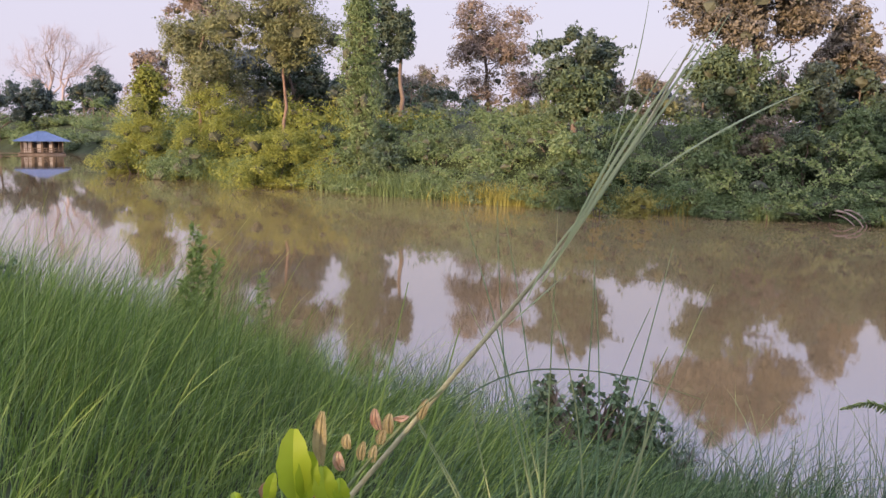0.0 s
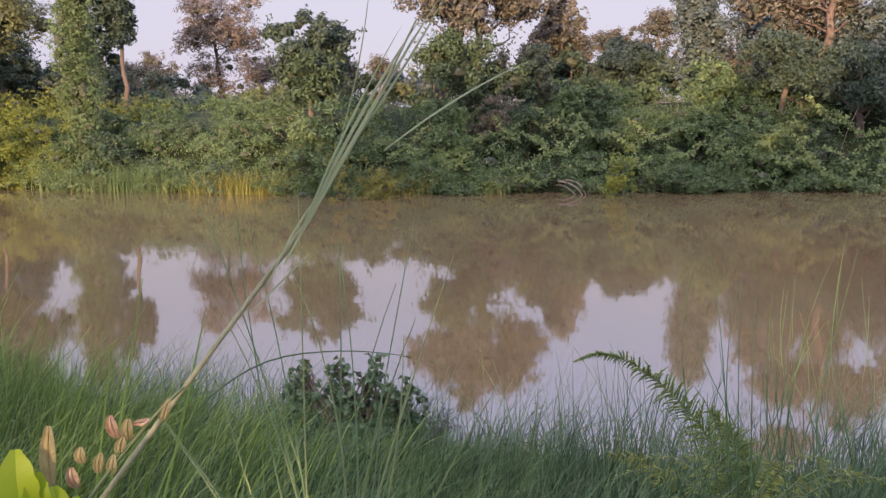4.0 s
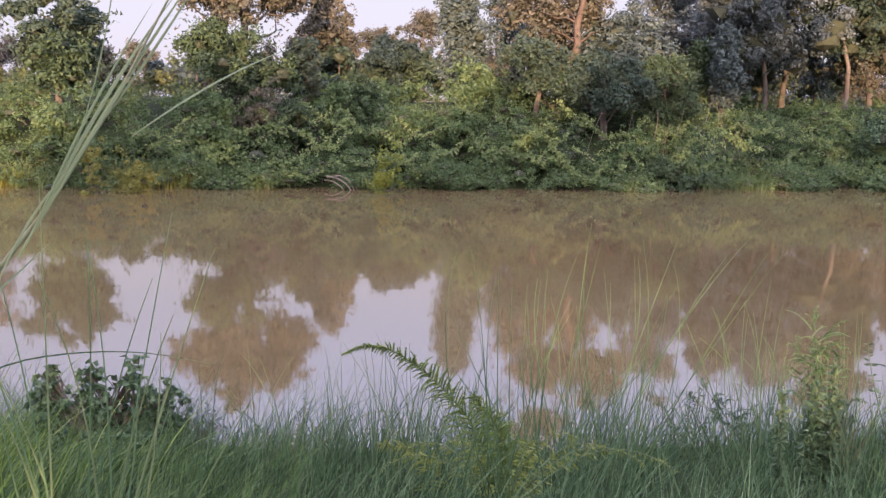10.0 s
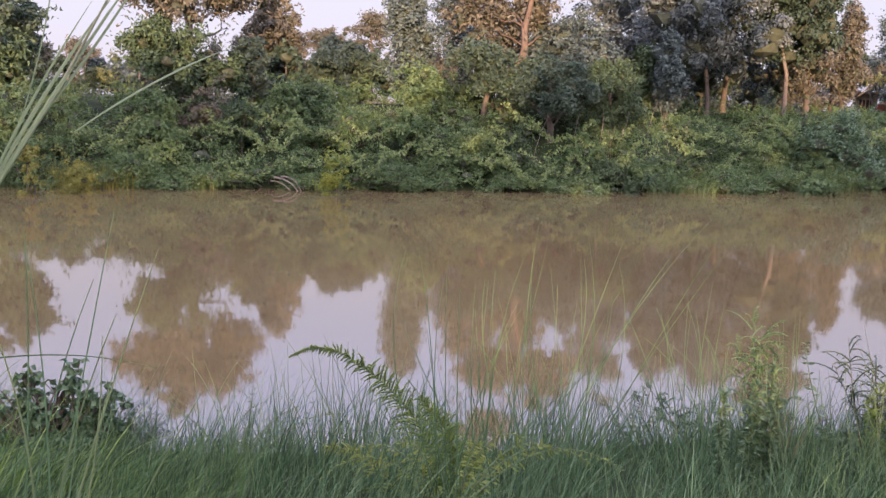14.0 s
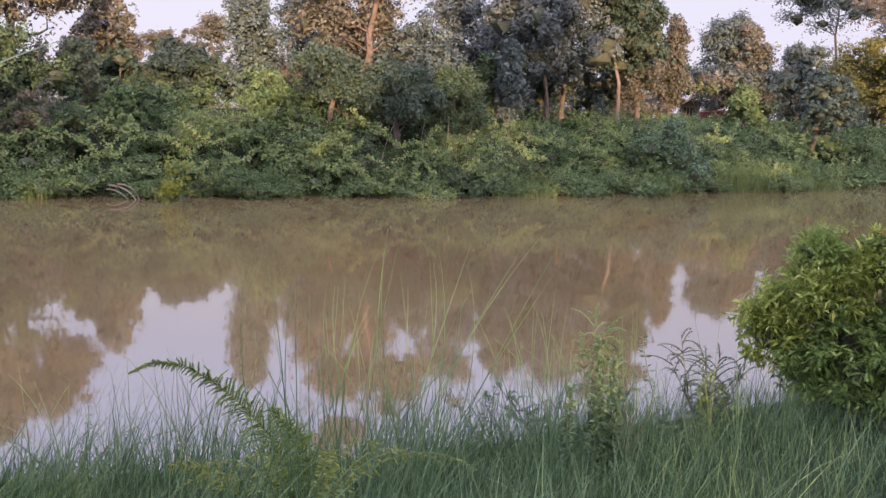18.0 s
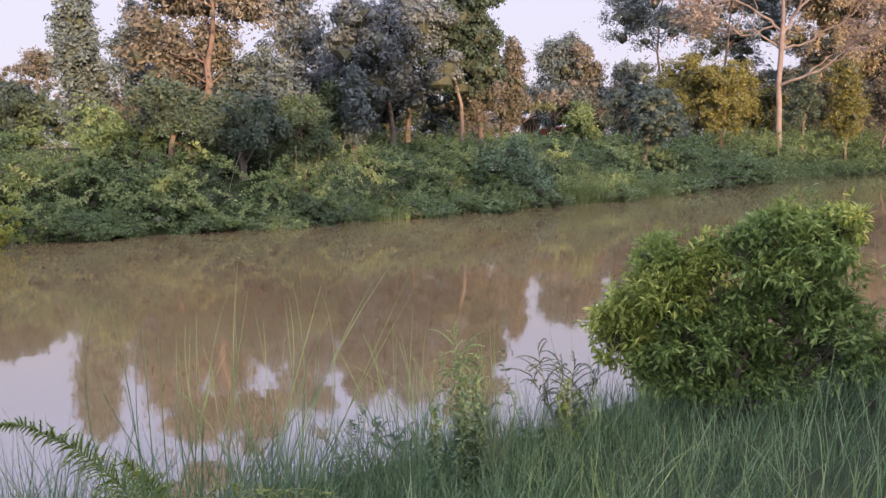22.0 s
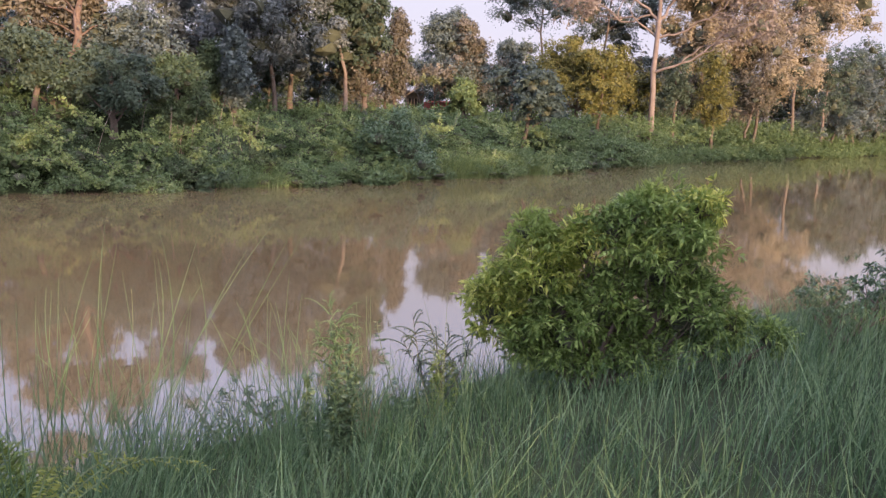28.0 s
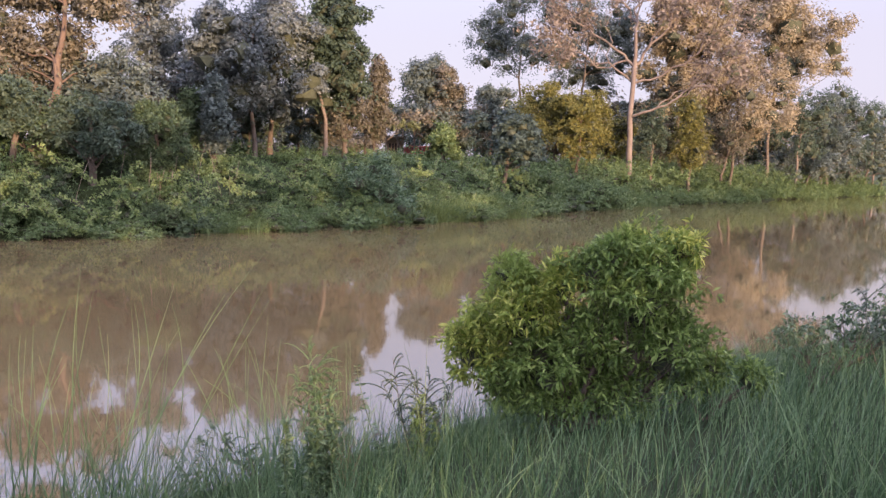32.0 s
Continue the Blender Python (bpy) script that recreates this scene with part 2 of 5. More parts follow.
def part(name, q, material, parent=None, label="", smooth=False):
    """One mesh under a thing, in the thing's own coordinates."""
    ob = new(name, mesh_of(name, q, material, smooth))
    ob.parent = parent
    return tagged(ob, label) if label else ob


def thing(name, x, y, z, label, category, group=""):
    ob = new(name)
    ob.location = (x, y, z)
    ob.empty_display_size = 0.2
    return tagged(ob, label, category, group)


def unit(a):
    return a / np.maximum(np.linalg.norm(a, axis=-1, keepdims=True), 1e-9)


def leaves(q, rng, centres, normals, length, width, fold=0.25, along=None):
    """Folded leaves, four corners each, lying across the given normals."""
    n = len(centres)
    nr = unit(normals)
    side = rng.normal(size=(n, 3)) if along is None else along + 0.35 * rng.normal(size=(n, 3))
    t = unit(side - nr * (side * nr).sum(1, keepdims=True))
    b = np.cross(nr, t)
    ln = length * rng.uniform(0.6, 1.35, (n, 1))
    wd = width * rng.uniform(0.7, 1.3, (n, 1))
    if q.corners == 3:
        v = np.stack([centres - t * ln / 2 + b * wd * 0.5, centres - t * ln / 2 - b * wd * 0.5, centres + t * ln / 2], 1)
        q.add(v, np.arange(3 * n).reshape(n, 3))
        return
    up = nr * wd * fold
    v = np.stack([centres - t * ln / 2, centres + b * wd / 2 + up, centres + t * ln / 2 - nr * ln * 0.12, centres - b * wd / 2 + up], 1)
    q.add(v, np.arange(4 * n).reshape(n, 4))


def tube(q, path, radii, sides=7):
    p, r = np.asarray(path, float), np.asarray(radii, float)
    k = len(p)
    d = unit(np.gradient(p, axis=0))
    ref = np.array([0.0, 0.0, 1.0]) if abs(d[:, 2]).mean() < 0.8 else np.array([1.0, 0.0, 0.0])
    a = unit(np.cross(d, ref))
    b = np.cross(d, a)
    w = np.linspace(0, 2 * math.pi, sides, endpoint=False)
    v = p[:, None] + r[:, None, None] * (np.cos(w)[None, :, None] * a[:, None] + np.sin(w)[None, :, None] * b[:, None])
    i, j = np.meshgrid(np.arange(k - 1), np.arange(sides), indexing="ij")
    f = np.stack([i * sides + j, i * sides + (j + 1) % sides, (i + 1) * sides + (j + 1) % sides, (i + 1) * sides + j], -1)
    q.add(v, f)


def bent(rng, a, b, k=6, wander=0.06):
    """A crooked line from a to b."""
    a, b = np.asarray(a, float), np.asarray(b, float)
    s = np.linspace(0, 1, k)[:, None]
    off = np.cumsum(rng.normal(size=(k, 3)), 0) * wander * np.linalg.norm(b - a) / math.sqrt(k)
    return a + (b - a) * s + (off - off[0]) * np.sin(s * math.pi) ** 0.5


def clump(q, rng, centre, radius, count, length, width, flat=0.85, droop=0.0):
    """A tuft of leaves: most lie on its uneven outer skin, facing out and up, and a few stand loose."""
    d = unit(rng.normal(size=(count, 3)))
    low = d[:, 2] < -0.7
    d[low, 2] *= -rng.uniform(0.2, 1.0, low.sum())
    d = unit(d)
    bumps = 1 + 0.26 * np.sin(d[:, :1] * 5 + rng.uniform(0, 6)) * np.sin(d[:, 2:] * 6 + rng.uniform(0, 6)) + 0.16 * np.sin(d[:, 1:2] * 9 + rng.uniform(0, 6))
    r = radius * bumps * rng.uniform(0.62, 1.06, (count, 1)) * np.where(rng.uniform(size=(count, 1)) < 0.06, 1.22, 1.0)
    c = np.asarray(centre) + d * r * (rng.uniform(0.85, 1.25), 1, flat * rng.uniform(0.8, 1.2))
    c[:, 2] -= droop * rng.uniform(0, 1, count) ** 2 * radius
    leaves(q, rng, c, d + 0.42 * rng.normal(size=(count, 3)) + (0, 0, 0.55), length, width)


def ball(k=1):
    """Corners and faces of an even sphere, for the dark core standing for shade in a crown."""
    bm = bmesh.new()
    bmesh.ops.create_icosphere(bm, subdivisions=k, radius=1.0)
    v, f = np.array([p.co[:] for p in bm.verts]), np.array([[p.index for p in g.verts] for g in bm.faces])
    bm.free()
    return v, f


BALL_V, BALL_F = ball(1)


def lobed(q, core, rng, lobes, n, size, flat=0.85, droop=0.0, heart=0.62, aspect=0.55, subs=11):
    """Foliage in rounded lobes (middle, half sizes): each one a dark core, standing for inner shade, set with leafy
    tufts.
    """
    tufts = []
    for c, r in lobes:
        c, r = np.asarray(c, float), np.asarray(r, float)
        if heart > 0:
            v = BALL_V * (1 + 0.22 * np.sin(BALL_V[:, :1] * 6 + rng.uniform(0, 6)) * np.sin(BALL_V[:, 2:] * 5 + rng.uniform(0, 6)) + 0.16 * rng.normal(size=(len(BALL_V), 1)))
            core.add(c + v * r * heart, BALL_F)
        d = unit(rng.normal(size=(subs, 3)))
        d[:, 2] = np.where(d[:, 2] < -0.7, -d[:, 2], d[:, 2])
        at = c + d * r * rng.uniform(0.55, 0.85, (subs, 1))
        tufts += [(p, float(r.mean()) * k) for p, k in zip(at, rng.uniform(0.26, 0.5, subs))]
    area = sum(k * k for _, k in tufts)
    for p, k in tufts:
        clump(q, rng, p, k, max(8, int(0.92 * n * k * k / area)), size, size * aspect, flat, droop)
    return np.array([p for p, _ in tufts])


def shoots(q, rng, starts, ways, reach, per, size):
    """Thin leafy shoots that stand or hang out of a crown."""
    s = np.linspace(0.15, 1, per)[None, :, None]
    ln = reach * rng.uniform(0.5, 1.4, (len(starts), 1, 1))
    c = np.asarray(starts)[:, None] + unit(np.asarray(ways))[:, None] * ln * s - np.array([0, 0, 0.25]) * ln * s ** 2
    c = c.reshape(-1, 3) + rng.normal(size=(len(starts) * per, 3)) * size * 0.45
    leaves(q, rng, c, rng.normal(size=c.shape) + (0, 0, 0.5), size, size * 0.5)


def blades(q, rng, x, y, z, length, width, lean, spread=0.35, k=4, bend=1.9):
    """Tapered, arching blades: k pairs of corners each."""
    n = len(x)
    a = rng.uniform(0, 2 * math.pi, n)
    out = np.stack([np.cos(a), np.sin(a)], 1) * (spread * rng.uniform(0.1, 1.0, n))[:, None] + np.asarray(lean)
    w = rng.uniform(0, 2 * math.pi, n)
    s = np.linspace(0, 1, k)
    px = x[:, None] + (out[:, :1] * length[:, None]) * s ** bend
    py = y[:, None] + (out[:, 1:] * length[:, None]) * s ** bend
    tilt = np.clip((out ** 2).sum(1), 0, 0.8)
    pz = z[:, None] + length[:, None] * (s - 0.35 * tilt[:, None] * s ** 3)
    half = (width * 0.5)[:, None] * (1 - 0.92 * s ** 1.6)
    side = np.stack([np.cos(w), np.sin(w)], 1)
    v = np.empty((n, k, 2, 3))
    for m, sign in enumerate((-1, 1)):
        v[:, :, m, 0] = px + sign * side[:, :1] * half
        v[:, :, m, 1] = py + sign * side[:, 1:] * half
        v[:, :, m, 2] = pz
    i = np.arange(n)[:, None] * 2 * k + np.arange(k - 1)[None] * 2
    q.add(v, np.stack([i, i + 1, i + 3, i + 2], -1))


def arc(a, b, sag, k=8):
    """A line from a to b that bows by sag, a vector."""
    s = np.linspace(0, 1, k)[:, None]
    return np.asarray(a, float) * (1 - s) + np.asarray(b, float) * s + np.asarray(sag, float) * 4 * s * (1 - s)


def ribbon(q, path, widths, across, fold=0.25):
    """A blade along a path: three corners across, folded at the midrib."""
    p, w = np.asarray(path, float), np.asarray(widths, float)
    k = len(p)
    d = unit(np.gradient(p, axis=0))
    b = unit(np.asarray(across, float) - d * (d @ np.asarray(across, float))[:, None])
    n = np.cross(d, b)
    v = np.stack([p - b * w[:, None] / 2 + n * (w * fold)[:, None], p, p + b * w[:, None] / 2 + n * (w * fold)[:, None]], 1)
    i, j = np.meshgrid(np.arange(k - 1), np.arange(2), indexing="ij")
    q.add(v, np.stack([i * 3 + j, i * 3 + j + 1, (i + 1) * 3 + j + 1, (i + 1) * 3 + j], -1))


# ---- the lie of the land ----
FAR_X = np.array([-400, -140, -85, -62, -54, -49, -35, -26, -16, -8, 0, 9, 20, 27, 39, 57, 79, 119, 160, 400.0])
FAR_Y = np.array([130, 72, 57, 55, 48, 39.5, 35.2, 33, 31.4, 32, 32.4, 33.4, 36.5, 37.5, 44.5, 51, 57.5, 67.5, 84, 170.0])


def far_shore(x):
    return np.interp(x, FAR_X, FAR_Y)


def near_shore(x):
    return 7.3 + np.minimum(0.02 * np.square(x), 1.5)


def soft_step(a):
    a = np.clip(a, 0, 1)
    return a * a * (3 - 2 * a)


def ground_z(x, y):
    x, y = np.asarray(x, float), np.asarray(y, float)
    far = (y - far_shore(x)) * 0.92
    near = near_shore(x) - y
    bump = 0.12 * np.sin(x * 0.9 + 1.3 * np.sin(y * 0.5)) * np.sin(y * 0.7 + x * 0.23)
    zf = -0.9 + 0.9 * soft_step((far + 2.0) / 2.0) + 1.9 * soft_step(far / 3.5) + 1.3 * soft_step((far - 2.5) / 6) + bump * soft_step(far / 3)
    zn = np.where(near > 0, 1.35 * (np.clip(near, 0, None) / 7.3) ** 0.9, np.clip(near * 0.35, -0.9, 0))
    zn = np.minimum(zn, 1.35 + 0.02 * np.clip(near - 7.3, 0, 30)) + 0.3 * bump * soft_step(near / 3)
    return np.where(far > -2.0, zf, np.where(near > -3, zn, -0.9))


def at_ground(x, y):
    return float(ground_z(x, y))


# one sheet of land, finer near the river, reaching the horizon
gx = np.concatenate([-np.geomspace(2500, 60, 24), np.linspace(-58, 58, 117), np.geomspace(60, 2500, 24)])
gy = np.concatenate([-np.geomspace(2500, 12, 18), np.linspace(-11, 12, 47), np.linspace(13, 80, 110), np.geomspace(82, 2500, 26)])
mx, my = np.meshgrid(gx, gy, indexing="ij")
land = Quads()
ii, jj = np.meshgrid(np.arange(len(gx) - 1), np.arange(len(gy) - 1), indexing="ij")
ny = len(gy)
land.add(np.stack([mx, my, ground_z(mx, my)], -1), np.stack([ii * ny + jj, (ii + 1) * ny + jj, (ii + 1) * ny + jj + 1, ii * ny + jj + 1], -1))
ground = part("ground", land, SOIL, None, smooth=True)
tagged(ground, "dark earth river banks under the growth", "ground", kind="structure")

sheet = Quads()
sheet.add([(-600, -5, 0), (600, -5, 0), (600, 400, 0), (-600, 400, 0)], [(0, 1, 2, 3)])
water = part("water", sheet, river)
tagged(water, "calm muddy brown river water mirroring trees", "river", kind="structure")

# ---- trees ----


def tree(x, y, width, top, bottom, leaf, bark, label, seed, n=9000, size=0.27, shape="round", trunk=0.17, lean=(0, 0),
         stems=1, flat=0.9, group="trees on the far bank", droop=0.0, depth=1.0, inner=0.34, open_front=False):
    """Trunk and limbs that carry tufts of leaves; top and bottom of the crown are heights over the water."""
    rng = np.random.default_rng(seed)
    if y > 0:
        y = max(y, float(far_shore(x)) + 1.5)
    z0 = at_ground(x, y) - 0.15
    ob = thing("tree", x, y, z0, label, "tree", group)
    hi, lo = top - z0, max(bottom - z0, 0.3)
    mid, rz, rx = (hi + lo) / 2, (hi - lo) / 2, width * 0.6
    crown, wood = Quads(3), Quads()
    n, size = int(n * (1.02 if y > 0 else 1)), size * (0.78 if y > 0 else 1)
    core = Quads(3)
    lobes = []
    fill = {"column": 30, "cone": 22, "spread": 26, "round": 27}[shape]
    many = int(np.clip(round(fill * rz / rx), 9, 64))
    while len(lobes) < many:
        d = unit(rng.normal(size=3))
        r = rng.uniform(0.03, 1) ** 0.42
        s = d[2] * r
        taper = {"round": 1.0 + 0.3 * max(0.0, -s), "cone": 0.38 + 0.6 * (1 - s) / 2 * 1.3, "column": 0.95, "spread": 0.68 + 0.36 * (s + 1) / 2}[shape]
        k = rng.uniform(0.24, 0.38) * min(1.0, 1.25 * rz / rx)
        half = np.array([rx * k * rng.uniform(0.9, 1.25), rx * k, rx * k * rng.uniform(0.7, 0.95)])
        if shape == "column":
            s = rng.uniform(-1, 1)
            half = np.array([rx * 0.48, rx * 0.48, min(rx * 0.7, 0.3 * rz)]) * rng.uniform(0.75, 1.1)
            w = (rx - half[0]) * math.sqrt(1 - abs(s) ** 3) * rng.uniform(0.1, 1.1)
            p = np.array([d[0] * w, d[1] * w * depth, s * (rz - 0.8 * half[2])])
        else:
            p = np.array([d[0] * r * (rx * taper - 0.75 * half[0]), d[1] * r * (rx * taper - 0.75 * half[0]) * depth, s * (rz - 0.8 * half[2])])
        if open_front and abs(p[0]) < 0.34 * rx and p[2] < 0.45 * rz:
            p[1] = abs(p[1]) + 0.7
        lobes.append((p + (lean[0] * (p[2] + rz) / 2, lean[1] * (p[2] + rz) / 2, mid), half))
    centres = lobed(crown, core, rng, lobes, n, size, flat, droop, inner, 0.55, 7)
    m = n // 22
    d = unit(rng.normal(size=(m, 3))) * rng.uniform(0.1, 0.85, (m, 1)) ** 0.5
    loose = d * (rx * 0.9, rx * 0.9 * depth, rz * 0.94) * (1 if shape != "cone" else (0.35 + 0.42 * (1 - d[:, 2:]))) + (0, 0, mid)
    leaves(crown, rng, loose, rng.normal(size=d.shape), size, size * 0.55)
    outer = centres[rng.permutation(len(centres))][:70]
    shoots(crown, rng, outer, outer - (0, 0, mid) + rng.normal(size=outer.shape) * 0.6, 0.28 * rx, 12, size)
    heart = np.array([lean[0] * rz * 0.9, lean[1] * rz * 0.9, mid + rz * 0.35])
    limbs = []
    for k in range(stems):
        foot = np.array([rng.normal() * 0.25, rng.normal() * 0.25, 0.0]) * (stems > 1)
        axis = bent(rng, foot, heart + rng.normal(size=3) * (0.1 * rx, 0.1 * rx, 0) + foot * 2, 10, 0.05)
        rad = trunk * np.linspace(1.0, 0.3, 10) * (1 if k == 0 else 0.8)
        rad[0] *= 1.35
        tube(wood, axis, rad, 9)
        limbs.append((axis, rad))
    part("trunk", wood, bark, ob, smooth=True)
    for c in centres[rng.permutation(len(centres))[: (14 if n > 5000 else 7) if y > 0 else 5]]:
        axis, rad = limbs[rng.integers(len(limbs))]
        k = int(np.clip(np.searchsorted(axis[:, 2], c[2] - np.linalg.norm(c[:2] - heart[:2]) * 0.7), 2, 9))
        limb = Quads()
        tube(limb, bent(rng, axis[k], c, 6, 0.1), np.linspace(max(rad[k] * 0.45, 0.03), 0.012, 6), 4)
        part("limb", limb, bark, ob, smooth=True)
    part("crown", crown, leaf, ob)
    # dark cores put in for the shade within the crown
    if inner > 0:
        tagged(part("twig_mass", core, SHADE_CORE, ob), kind="stuff")
    return ob


tree(-50.3, 43.0, 2.9, 8.7, 4.0, PINK, BARK, "thin grey-brown tree with an open crown", 400, n=4500, inner=0.25)
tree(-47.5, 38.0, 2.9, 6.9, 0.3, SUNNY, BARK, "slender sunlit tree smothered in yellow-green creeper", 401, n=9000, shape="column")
tree(-39.9, 38.0, 5.4, 10.7, 3.2, MOSS, RED_BARK, "broad olive tree hung with creepers in evening sun", 402, n=26400, droop=1.2, size=0.2, trunk=0.16)
tree(-33.2, 37.5, 6.8, 12.2, 5.2, MOSS, RED_BARK, "broad olive tree with reddish trunks in evening sun", 403, n=29899, size=0.2, trunk=0.12)
# dark crown stands in for the shade of a hollow
tree(-42.1, 44.0, 4.4, 9.1, 3.2, DARK, BARK, "dark tree added for the shaded hollow behind sunlit creepers", 404, n=9000)
tree(-39.2, 46.0, 5.5, 10.2, 3.2, GREY, BARK, "grey-green tree behind the reddish trunks", 405, n=9800)
tree(-49.1, 47.0, 4.4, 14.3, 9.7, PINK, BARK, "tall tree with a thin pinkish crown", 406, n=6000, inner=0.3)
tree(-25.3, 33.0, 2.4, 10.0, 0.3, MID, BARK, "tall dead trunk wrapped in a column of creeper", 407, n=26000, shape="column", size=0.16, droop=0.6)
tree(-29.0, 41.0, 2.5, 11.3, 2.2, GREY, BARK, "dark grey-green tree with a ragged crown", 408, n=14000, trunk=0.06)
tree(-27.7, 41.5, 1.6, 9.9, 6.4, GREY, BARK, "grey-green side crown of a ragged tree", 409, n=3500, inner=0.35)
tree(-27.5, 52.0, 6.3, 11.9, 2.6, PINK, BARK, "tall brownish tree with an airy crown", 410, n=17000, size=0.22, inner=0.2)
tree(-41.9, 68.0, 3.8, 8.8, 4.3, OLIVE, BARK, "small round olive tree behind the bank", 411, n=4500)
tree(-49.5, 74.0, 3.1, 8.5, 4.9, OLIVE, BARK, "small olive tree far behind the bank", 412, n=3000)
tree(-21.4, 66.0, 2.9, 7.8, 4.0, OLIVE, BARK, "small olive tree behind the bank", 413, n=4500)
tree(-32.4, 70.0, 3.4, 8.0, 4.1, OLIVE, BARK, "small brownish olive tree behind the bank", 414, n=3500)
tree(-26.8, 74.0, 2.7, 7.7, 4.0, OLIVE, BARK, "small pale olive tree behind the bank", 415, n=3000)
tree(-15.5, 37.5, 4.5, 7.5, 3.9, GREY, BARK, "dark green tree with a wide domed crown", 416, n=13000, shape="spread")
tree(-14.5, 35.5, 2.8, 6.2, 3.1, DEEP, BARK, "dark tree draped with creeper", 417, n=7000)
tree(-8.1, 39.0, 6.0, 11.6, 4.9, OLIVE, BARK, "large tree with a sunlit golden top", 418, n=24200, trunk=0.26)
tree(-7.9, 36.3, 4.9, 6.8, 2.6, DEEP, BARK, "dark leafy tree wrapped in vines", 419, n=18000, droop=0.6, size=0.22)
tree(-5.3, 38.6, 1.6, 6.1, 2.8, NIGHT, BARK, "dark shaded tree among the creepers", 420, n=7000)
tree(-5.2, 45.7, 4.0, 9.7, 3.6, OLIVE, BARK, "tree with orange-gold sunlit leaves", 421, n=16000, shape="cone")
tree(-1.6, 43.4, 3.0, 6.5, 2.8, NIGHT, BARK, "dark dome-shaped tree on the bank", 422, n=11000)
tree(-3.0, 37.5, 1.9, 4.3, 1.9, DEEP, BARK, "low dark tree on the bank", 423, n=6000)
tree(-4.4, 84.0, 4.8, 10.9, 7.0, OLIVE, BARK, "pale olive tree far behind the bank", 424, n=5000)
tree(-0.1, 75.0, 3.6, 11.7, 6.2, OLIVE, BARK, "pale olive tree far behind the bank", 425, n=5500, inner=0.3)
tree(1.6, 41.0, 2.7, 9.9, 3.2, DARK, BARK, "dark narrow tree with a rounded top", 426, n=15000, shape="column")
tree(6.3, 41.0, 6.5, 13.8, 4.7, OLIVE, RED_BARK, "tall tree with a sunlit orange trunk and tangled limbs", 427, n=24000, trunk=0.24, open_front=True, inner=0.3)
tree(4.6, 37.2, 3.6, 6.1, 3.5, GREY, BARK, "grey-green tree with long drooping sprays", 428, n=15000, droop=1.3, size=0.2, flat=0.6)
tree(7.5, 36.6, 4.0, 5.8, 2.4, GREY, BARK, "grey-green tree with drooping leafy sprays", 429, n=19000, droop=1.5, size=0.18, flat=0.6)
tree(10.2, 36.8, 2.5, 5.3, 1.7, DEEP, BARK, "dark drooping tree with fine leaves", 430, n=12000, droop=1.4, size=0.17)
tree(13.8, 51.0, 4.8, 15.0, 4.7, SLATE, BARK, "tall blue-grey tree with a loose crown", 431, n=15179, inner=0.2)
tree(4.9, 52.0, 3.3, 11.4, 4.8, DARK, BARK, "dark tree behind the tall trunk", 432, n=9000)
tree(12.0, 56.0, 2.4, 8.8, 4.5, GREY, BARK, "grey-green tree behind the bank", 433, n=5000)
tree(13.0, 41.8, 1.4, 6.4, 2.2, DEEP, PALE_BARK, "slim green tree with a pale stem", 434, n=6000, trunk=0.07, shape="column")
tree(10.5, 38.0, 2.6, 5.5, 2.8, DEEP, BARK, "low dark tree hung with creeper", 435, n=8000, droop=1.0, size=0.18)
tree(13.9, 40.6, 1.6, 6.9, 2.0, DARK, BARK, "small dark tree on the bank edge", 436, n=8000, shape="column")
tree(17.0, 43.7, 6.4, 12.5, 4.2, SLATE, BARK, "large dark tree with a straight brown trunk", 437, n=41250, trunk=0.14, inner=0.6)
tree(21.5, 44.6, 4.7, 13.4, 4.4, GREY, PALE_BARK, "large grey-green tree with a pale trunk, sunlit flank", 438, n=30250, trunk=0.14, inner=0.6)
tree(23.4, 46.0, 3.3, 8.4, 3.2, OLIVE, BARK, "sunlit olive tree under the large crown", 439, n=8000)
tree(26.9, 48.3, 2.0, 9.6, 3.8, OLIVE, BARK, "small olive tree at the edge of a gap", 440, n=7500, shape="column")
tree(35.8, 56.0, 7.2, 11.9, 3.4, DARK, BARK, "rounded cone-shaped tree in half shade", 441, n=21600, shape="cone")
tree(35.9, 54.0, 4.4, 10.4, 4.1, OLIVE, BARK, "olive tree with sunlit leaves", 442, n=9000, shape="cone")
tree(33.4, 43.6, 4.7, 6.8, 2.3, NIGHT, BARK, "low spreading dark tree on the bank", 443, n=15000, flat=0.5)
tree(30.1, 45.4, 2.6, 5.6, 2.9, MID, BARK, "small green tree beside the hut", 444, n=5000, shape="cone")
tree(47.5, 55.0, 8.0, 10.4, 3.3, GOLD, BARK, "tree with yellow sunlit leaves", 445, n=22000)
tree(43.7, 59.0, 3.8, 10.1, 5.6, DARK, BARK, "dark tree between taller ones", 446, n=8000)
tree(58.6, 74.0, 10.3, 24.0, 10.6, DARK, BARK, "tall dark feathery tree", 447, n=23800, size=0.3, inner=0.3)
tree(65.7, 70.0, 9.9, 23.7, 9.3, DARK, BARK, "tall dark feathery tree", 448, n=22400, size=0.3, inner=0.3)
tree(47.0, 51.8, 3.4, 9.4, 2.8, GOLD, RED_BARK, "slim yellow-leaved tree with a reddish trunk", 449, n=7500, trunk=0.14)
tree(58.8, 55.0, 3.0, 9.7, 3.1, GREY, BARK, "green tree in shade behind the pale trunk", 450, n=5000)
tree(63.0, 54.3, 4.2, 10.0, 2.6, GOLD, BARK, "narrow tree of yellow leaves in the sun", 451, n=9000, shape="column")
